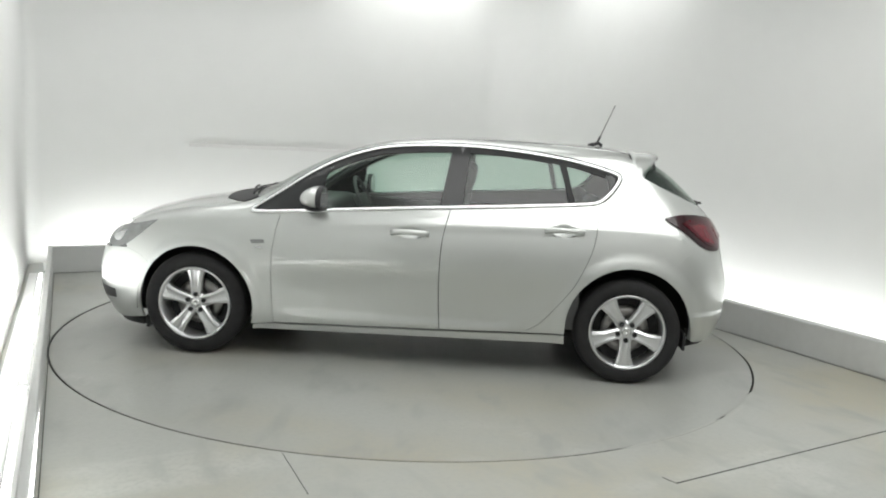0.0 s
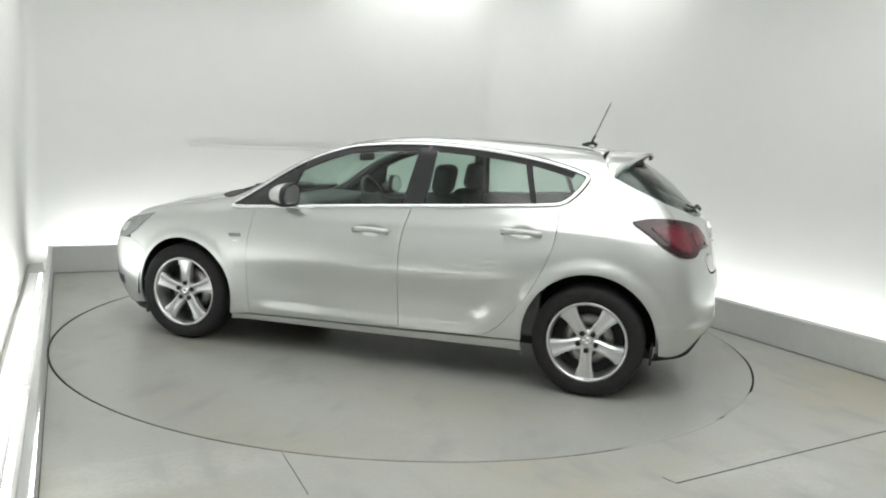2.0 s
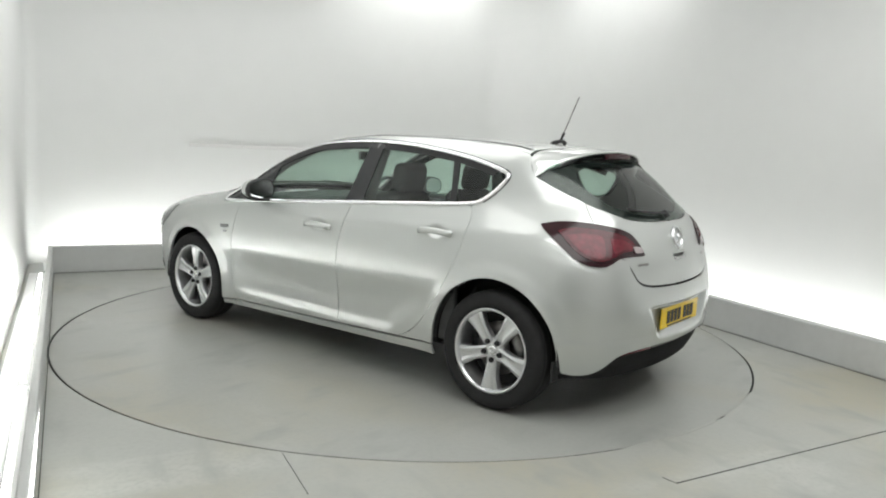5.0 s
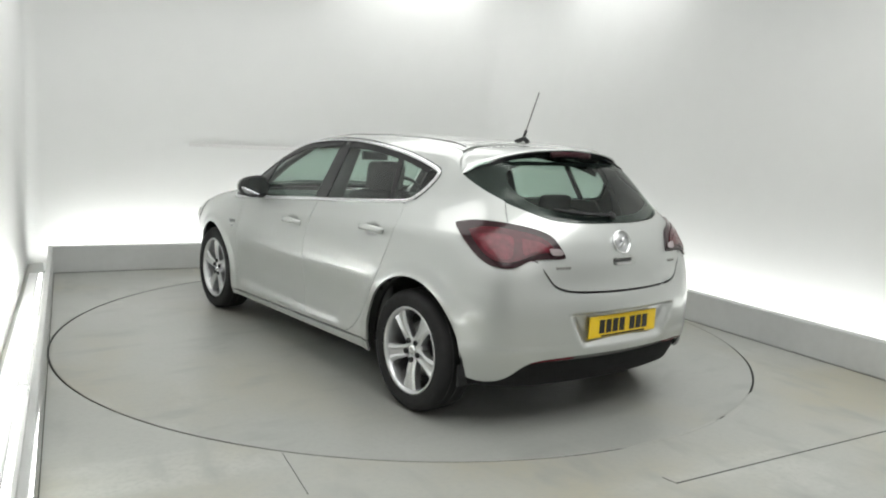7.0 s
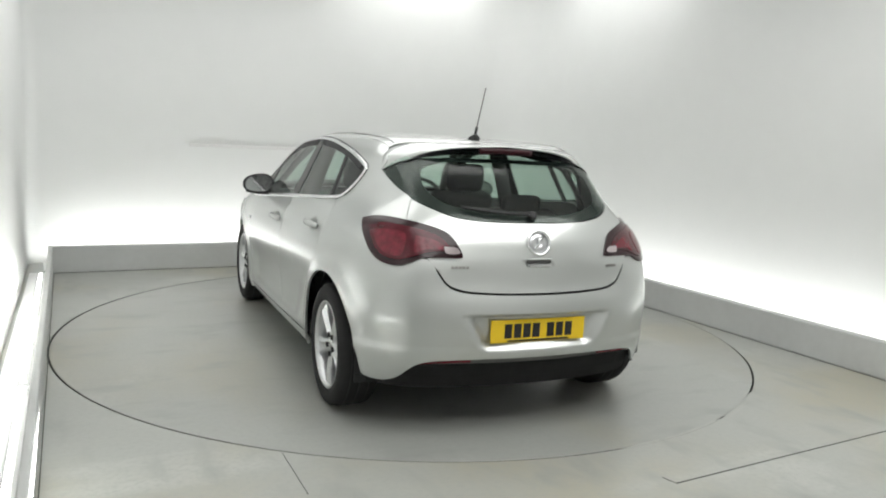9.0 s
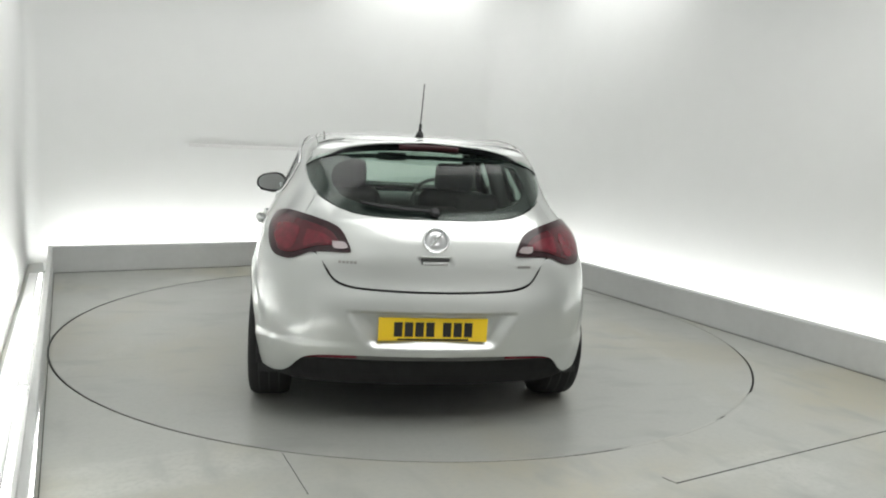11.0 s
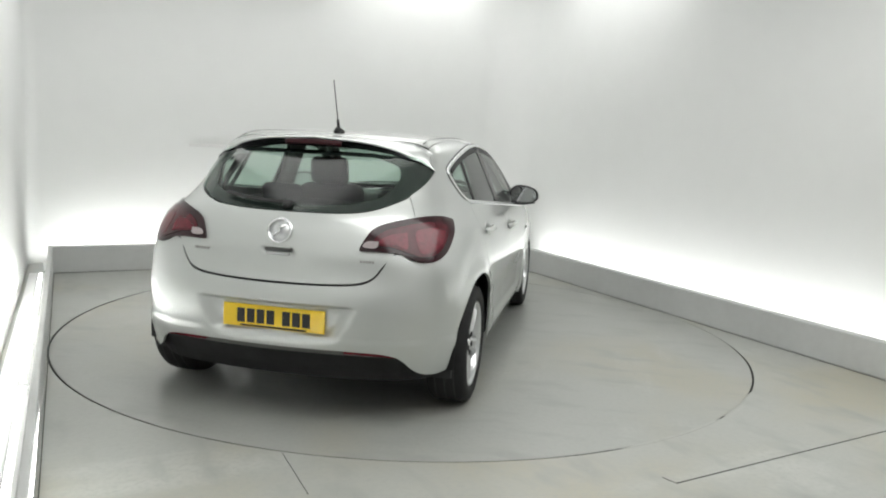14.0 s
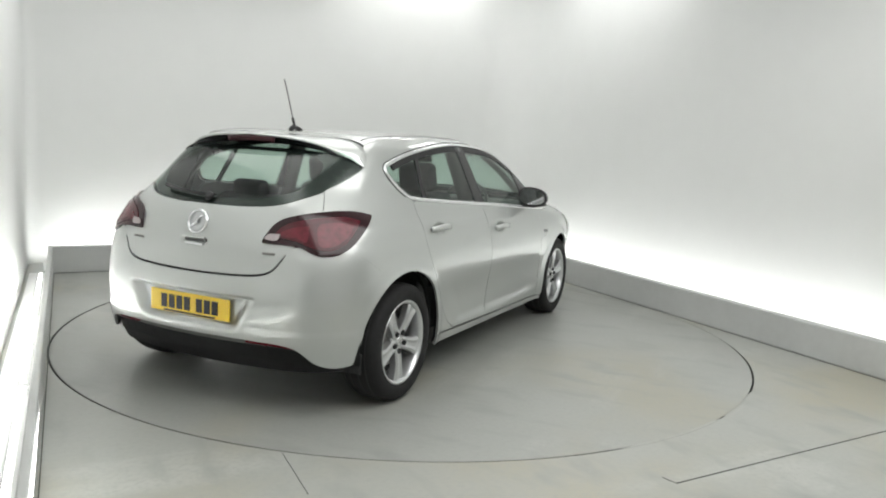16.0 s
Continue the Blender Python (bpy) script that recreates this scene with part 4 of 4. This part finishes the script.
# ---- wheels ----
def wheel(m, mirror):
    base = new("wheel")
    base.parent = car
    base.matrix_basis = m
    s = -1 if mirror else 1
    tyre = [(0.222, 0.085), (0.232, 0.098), (0.255, 0.108), (0.285, 0.108), (0.305, 0.100), (0.317, 0.082), (0.321, 0.045), (0.322, 0.0), (0.321, -0.045), (0.317, -0.082), (0.305, -0.10), (0.26, -0.108), (0.222, -0.09)]
    part("tyre", lathe_bm([(r, w * s) for r, w in tyre], 64), M_TYRE, base, "black road tyre", True)
    for w in (-0.05, 0.0, 0.05):
        part("tread_groove", lathe_bm([(0.3225, w - 0.004), (0.3235, w - 0.004), (0.3235, w + 0.004), (0.3225, w + 0.004)], 64), M_INNER, base)
    rim = [(0.226, 0.088), (0.232, 0.097), (0.226, 0.101), (0.218, 0.096), (0.211, 0.080), (0.207, 0.03), (0.203, -0.08), (0.215, -0.09), (0.222, -0.085), (0.215, 0.02)]
    part("rim", lathe_bm([(r, w * s) for r, w in rim], 64), M_ALLOY, base, "silver alloy rim", True)
    for k in range(5):
        a0 = 90 + 72 * k
        bm = bmesh.new()
        sec = []
        for i, r in enumerate(np.linspace(0.035, 0.214, 9)):
            q = i / 8
            hw = 0.031 + 0.007 * q + 0.020 * max(0, q - 0.5) ** 1.3 / 0.406
            yo = 0.072 + 0.010 * math.sin(q * 2.2) + 0.004 * q
            rows = [(-hw, yo - 0.045), (-hw, yo - 0.008), (-hw * 0.62, yo), (-hw * 0.22, yo - 0.006), (hw * 0.22, yo - 0.006), (hw * 0.62, yo), (hw, yo - 0.008), (hw, yo - 0.045)]
            c, sn = math.cos(radians(a0)), math.sin(radians(a0))
            sec.append([bm.verts.new((r * c - t * sn, y * s, r * sn + t * c)) for t, y in rows])
        for a, b in zip(sec, sec[1:]):
            for k2 in range(8):
                bm.faces.new((a[k2], a[(k2 + 1) % 8], b[(k2 + 1) % 8], b[k2]))
        bm.faces.new(sec[0])
        bm.faces.new(sec[-1][::-1])
        bmesh.ops.recalc_face_normals(bm, faces=bm.faces[:])
        part("spoke", bm, M_ALLOY, base)
        c, sn = math.cos(radians(a0)), math.sin(radians(a0))
        bm = lathe_bm([(0.0005, 0.003 * s), (0.009, 0.003 * s), (0.0145, 0.009 * s), (0.0145, -0.03 * s), (0.0005, -0.03 * s)], 16)
        bmesh.ops.translate(bm, vec=(0.053 * c, 0.072 * s, 0.053 * sn), verts=bm.verts[:])
        part("wheel_nut", bm, M_BLACK, base)
    part("hub", lathe_bm([(0.0005, 0.072 * s), (0.040, 0.070 * s), (0.066, 0.064 * s), (0.070, 0.050 * s), (0.070, 0.0), (0.0005, 0.0)], 40), M_ALLOY, base, "", True)
    part("hub_cap", lathe_bm([(0.0005, 0.079 * s), (0.022, 0.078 * s), (0.028, 0.074 * s), (0.028, 0.05 * s), (0.0005, 0.05 * s)], 32), M_CHROME, base, "round chrome hub cap", True)
    part("brake_disc", lathe_bm([(0.06, 0.0), (0.145, 0.0), (0.145, -0.022 * s), (0.06, -0.022 * s)], 48), M_DISC, base, "steel brake disc", True)
    part("wheel_back", lathe_bm([(0.0005, -0.03 * s), (0.205, -0.03 * s), (0.205, -0.035 * s), (0.0005, -0.035 * s)], 40), M_INNER, base)
    return base


for wx, hz in ((WB, 0.322), (-WB, 0.322)):
    for s in (1, -1):
        wheel(pose(wx, s * 0.779, hz, 0, 0 if wx > 0 else 36, 0), s < 0)


for s in (1, -1):
    part("air_deflector", box_bm(1.655, 1.675, s * 0.76 - 0.07, s * 0.76 + 0.07, 0.135, 0.22, 0.006), M_BLACK, car, "black rubber deflector before the wheel")
    part("mud_flap", box_bm(-1.705, -1.69, s * 0.77 - 0.06, s * 0.77 + 0.06, 0.22, 0.33, 0.006), M_BLACK, car, "small black mud flap")


# ---- small parts ----
def door_mirror(s):
    base = new("door_mirror")
    base.parent = car
    cx, cy, cz = 0.562, 0.905, 1.022

    def outline(a, grow=1.0):
        """The rounded face, pointed outwards and flat below."""
        y, z = math.cos(a), math.sin(a)
        r = (abs(y) ** 2.5 + abs(z) ** 2.5) ** (-1 / 2.5)
        return y * r * 0.110 * grow, z * r * (0.078 - 0.012 * y if z > 0 else 0.056) * grow

    def dome(name, rings, mat, label):
        bm = bmesh.new()
        n, loops = 40, []
        for grow, dx in rings:
            loops.append([bm.verts.new((cx + dx, s * (cy + outline(2 * math.pi * k / n, grow)[0]), cz + outline(2 * math.pi * k / n, grow)[1])) for k in range(n)])
        for a, b in zip(loops, loops[1:]):
            for k in range(n):
                bm.faces.new((a[k], a[(k + 1) % n], b[(k + 1) % n], b[k]))
        bm.faces.new(loops[0])
        bm.faces.new(loops[-1])
        bmesh.ops.recalc_face_normals(bm, faces=bm.faces[:])
        part(name, bm, mat, base, label, name != "mirror_glass")
    dome("mirror_shell", [(1.0, 0.0)] + [(math.cos(q), 0.115 * math.sin(q)) for q in np.linspace(0.05, 1.5, 9)], M_PAINT, "silver door mirror shell")
    dome("mirror_frame", [(0.90, -0.030), (0.97, -0.034), (1.01, -0.026), (1.015, -0.002), (0.9, 0.0)], M_BLACK, "black mirror frame")
    dome("mirror_glass", [(0.88, -0.0285), (0.88, -0.0315)], M_MIRROR, "mirror glass")
    part("mirror_arm", tube_bm([(0.60, s * 0.79, 0.965), (0.59, s * 0.84, 0.962), (0.58, s * 0.90, 0.970)], 0.020, 10, 0.045), M_BLACK, base, "black mirror arm", True)
    part("mirror_underside", tube_bm([(0.58, s * 0.815, 0.972), (0.585, s * 0.90, 0.960), (0.59, s * 0.985, 0.978)], 0.014, 10, 0.058), M_BLACK, base, "black lower mirror cover", True)


door_mirror(1)
door_mirror(-1)

aerial = new("aerial")
aerial.parent = car
zb = over([-1.176], [0.0])[0][2]
part("aerial_base", tube_bm([(-1.12, 0, zb + 0.002), (-1.15, 0, zb + 0.012), (-1.19, 0, zb + 0.02), (-1.215, 0, zb + 0.004)], 0.012, 10, 0.018), M_BLACK, aerial, "black aerial base", True)
part("aerial_foot", tube_bm([(-1.175, 0, zb + 0.012), (-1.20, 0, zb + 0.07)], 0.008, 10), M_BLACK, aerial, "", True)
part("aerial_mast", tube_bm([(-1.195, 0, zb + 0.06), (-1.285, 0, zb + 0.285)], 0.0034, 8), M_GREYPLASTIC, aerial, "thin black roof aerial mast", True)
for s in (1, -1):
    p = over(np.linspace(0.30, -1.30, 30), np.full(30, 0.53))
    part("roof_moulding", tube_bm([(q[0], s * q[1], q[2] + 0.001) for q in p], 0.002, 6, 0.005), M_GREYPLASTIC, car, "thin black roof moulding", True)

# number plate with plain bars for its characters
plate = new("number_plate")
plate.parent = car
px = -2.024
part("plate_panel", box_bm(px, px + 0.006, -0.262, 0.262, 0.470, 0.583, 0.002), M_YELLOW, plate, "yellow number plate panel")
yy = 0.188
for k in range(7):
    w = 0.040
    if k == 4:
        yy -= 0.030
    bm = box_bm(px - 0.0025, px + 0.001, yy - w, yy, 0.492, 0.562, 0.001, 1)
    part("character_bar", bm, M_PLATEINK, plate)
    yy -= 0.051
part("plate_footer", box_bm(px - 0.002, px + 0.001, -0.17, 0.17, 0.474, 0.483), M_PLATEINK, plate, "black strip along the plate's foot")

# emblem, grip and lettering bars on the tailgate
ex = float(wrap([U_REAR], [0.945])[0][0])
tilt = Matrix.Translation((ex - 0.004, 0, 0.945)) @ Matrix.Rotation(radians(17), 4, "Y")
emblem = new("emblem")
emblem.parent = car
bm = lathe_bm([(0.052, 0.004), (0.056, 0.010), (0.062, 0.010), (0.065, 0.003), (0.065, -0.006), (0.052, -0.006)], 48)
bmesh.ops.transform(bm, matrix=tilt @ Matrix.Rotation(radians(90), 4, "Z"), verts=bm.verts[:])
part("emblem_ring", bm, M_CHROME, emblem, "round chrome emblem ring", True)
bm = lathe_bm([(0.0005, 0.005), (0.03, 0.005), (0.053, 0.001), (0.053, -0.006), (0.0005, -0.006)], 40)
bmesh.ops.transform(bm, matrix=tilt @ Matrix.Rotation(radians(90), 4, "Z"), verts=bm.verts[:])
part("emblem_field", bm, M_ALLOY, emblem, "brushed emblem field", True)
bm = tube_bm([(-0.008, 0.028, -0.026), (-0.010, -0.004, -0.004), (-0.010, 0.004, 0.012), (-0.008, -0.026, 0.028)], 0.006, 8)
bmesh.ops.transform(bm, matrix=tilt, verts=bm.verts[:])
part("emblem_relief", bm, M_CHROME, emblem, "raised chrome shape", True)
gx = float(wrap([U_REAR], [0.85])[0][0])
part("tailgate_grip", box_bm(gx + 0.008, gx + 0.03, -0.068, 0.068, 0.848, 0.866, 0.004), M_GREYPLASTIC, tailgate, "dark grey tailgate grip recess")
part("grip_plate", box_bm(gx - 0.004, gx + 0.018, -0.060, 0.060, 0.830, 0.846, 0.005), M_ALLOY, tailgate, "grey lower plate of the grip")
part("grip_lip", box_bm(gx - 0.004, gx + 0.02, -0.066, 0.066, 0.866, 0.873, 0.003), M_PAINT, tailgate, "silver lip over the grip")
for y0, y1, z in ((0.455, 0.36, 0.830), (-0.40, -0.475, 0.826)):
    n = 5
    for k in range(n):
        ya, yb = y0 + (y1 - y0) * (k + 0.1) / n, y0 + (y1 - y0) * (k + 0.85) / n
        fill("lettering_bar", [(U_REAR + math.atan2(ya, 0.95) / TURN, z + 0.006), (U_REAR + math.atan2(yb, 0.95) / TURN, z + 0.006), (U_REAR + math.atan2(yb, 0.95) / TURN, z - 0.006), (U_REAR + math.atan2(ya, 0.95) / TURN, z - 0.006)], tailgate, M_DISC, lift=0.004, thick=0.004, gap=0)

# rear wiper
wiper = new("rear_wiper")
wiper.parent = car
wp = wrap([U_REAR - 0.00, U_REAR + 0.10, U_REAR + 0.2, U_REAR + 0.29], [1.064, 1.067, 1.076, 1.090])
wn = normals(wp)
part("wiper_arm", tube_bm([tuple(q) for q in wp + wn * 0.016], 0.005, 8, 0.010), M_BLACK, wiper, "black rear wiper arm", True)
wb = wrap([U_REAR - 0.03, U_REAR + 0.1, U_REAR + 0.2, U_REAR + 0.30], [1.074, 1.078, 1.087, 1.102])
part("wiper_blade", tube_bm([tuple(q) for q in wb + normals(wb) * 0.008], 0.004, 8), M_BLACK, wiper, "black wiper blade", True)
part("wiper_cap", lathe_bm([(0.0005, 0.02), (0.02, 0.018), (0.026, 0.0), (0.0005, 0.0)], 20, "Z"), M_BLACK, wiper, "", True).matrix_basis = Matrix.Translation(wp[0] + wn[0] * 0.006) @ Vector(wn[0]).to_track_quat("Z", "Y").to_matrix().to_4x4()


# front wipers lying along the foot of the windscreen
for y0, y1, x0, x1 in ((0.02, 0.60, 1.19, 1.075), (-0.52, 0.06, 1.13, 1.185)):
    base = new("front_wiper")
    base.parent = car
    p = over(np.linspace(x0, x1, 8) - 0.02, np.linspace(y0, y1, 8))
    n = normals(p)
    part("wiper_blade", tube_bm([tuple(v) for v in p + n * 0.012], 0.006, 6), M_BLACK, base, "black wiper blade", True)
    q = over(np.linspace(x0 + 0.03, (x0 + x1) / 2, 6), np.linspace(y0 - 0.06, (y0 + y1) / 2, 6))
    part("wiper_arm", tube_bm([tuple(v) for v in q + normals(q) * 0.022], 0.006, 6, 0.010), M_BLACK, base, "black wiper arm", True)


# ---- cabin ----
def cushion(name, parent, m, sx, sy, sz, mat, soft=0.35, label=""):
    bm = box_bm(-sx / 2, sx / 2, -sy / 2, sy / 2, -sz / 2, sz / 2, min(sx, sy, sz) * soft, 4)
    bmesh.ops.transform(bm, matrix=m, verts=bm.verts[:])
    return part(name, bm, mat, parent, label, True)


def seat(x, y, wide=0.50, high=0.60):
    base = new("seat")
    base.parent = car
    cushion("seat_cushion", base, pose(x + 0.20, y, 0.46, 0, -8, 0), 0.50, wide, 0.17, M_CLOTH)
    cushion("seat_back", base, pose(x - 0.10, y, 0.78, 0, -16, 0), 0.14, wide * 0.94, high, M_CLOTH, 0.45)
    cushion("headrest", base, pose(x - 0.215, y, 1.165, 0, -10, 0), 0.10, 0.27, 0.19, M_CLOTH, 0.45, "dark cloth headrest")
    for dy in (-0.06, 0.06):
        part("headrest_post", tube_bm([(x - 0.18, y + dy, 1.0), (x - 0.205, y + dy, 1.12)], 0.006, 8), M_CHROME, base)
    tagged(base, "charcoal cloth car seat")


seat(-0.08, 0.37)
seat(-0.08, -0.37)
bench = new("rear_bench")
bench.parent = car
cushion("bench_cushion", bench, pose(-0.72, 0, 0.48, 0, -6, 0), 0.48, 1.22, 0.18, M_CLOTH)
cushion("bench_back", bench, pose(-1.05, 0, 0.76, 0, -18, 0), 0.14, 1.22, 0.56, M_CLOTH, 0.4)
for y in (0.36, -0.36):
    cushion("headrest", bench, pose(-1.12, y, 1.045, 0, -12, 0), 0.08, 0.25, 0.14, M_CLOTH, 0.45, "dark cloth headrest")
tagged(bench, "charcoal cloth rear bench")
part("parcel_shelf", box_bm(-1.72, -1.18, -0.54, 0.54, 0.955, 0.975, 0.008), M_CABIN, car, "dark grey parcel shelf")
part("dashboard", box_bm(0.62, 1.05, -0.70, 0.70, 0.62, 0.965, 0.06, 4), M_CABIN, car, "charcoal dashboard", True)
wheel_bm = lathe_bm([(0.185 + 0.014 * math.cos(a), 0.014 * math.sin(a)) for a in np.linspace(0, 2 * math.pi, 10)[:-1]], 40, "Z")
bmesh.ops.transform(wheel_bm, matrix=pose(0.50, -0.37, 0.93, 0, -65, 0), verts=wheel_bm.verts[:])
sw = part("steering_wheel", wheel_bm, M_CABIN, car, "black steering wheel", True)
cushion("wheel_boss", sw, pose(0.52, -0.37, 0.92, 0, -65, 0), 0.12, 0.34, 0.05, M_CABIN)
cushion("inside_mirror", car, pose(0.42, 0, 1.27, 0, 0, 0), 0.03, 0.22, 0.06, M_CABIN, 0.3, "dark inside mirror")
for s in (1, -1):
    part("door_card", box_bm(-1.05, 0.85, s * 0.80 - 0.02, s * 0.80 + 0.02, 0.30, 0.93, 0.015), M_CABIN, car, "charcoal inner door trim")
    # inner pillars
    part("inner_pillar", tube_bm([(-0.24, s * 0.76, 0.90), (-0.27, s * 0.66, 1.20), (-0.28, s * 0.60, 1.36)], 0.03, 8, 0.055), M_CABIN, car, "dark inner pillar trim", True)
    part("inner_rear_pillar", tube_bm([(-1.42, s * 0.64, 0.95), (-1.40, s * 0.57, 1.15), (-1.31, s * 0.49, 1.33)], 0.016, 8, 0.05), M_CABIN, car, "dark inner pillar trim", True)
    part("inner_front_pillar", tube_bm([(0.93, s * 0.72, 0.95), (0.60, s * 0.62, 1.19), (0.36, s * 0.57, 1.31)], 0.018, 8, 0.03), M_CABIN, car, "dark inner pillar trim", True)


# ---- what moves: the turntable and the car on it ----
def motions():
    rows, discs = [], []
    for k in range(33):
        t = k * 0.5
        a = 173.933 - 6.60427 * t - 0.0552841 * t * t + 0.00199922 * t ** 3
        rows.append((t, pose(0, 0, 0, 0, 0, a) @ pose(CAR_X, CAR_Y, 0)))
        discs.append((t, pose(0, 0, 0, 0, 0, a)))
    walk(car, rows)
    walk(turntable, discs)


CAR_X, CAR_Y = -0.0937, 0.151
motions()
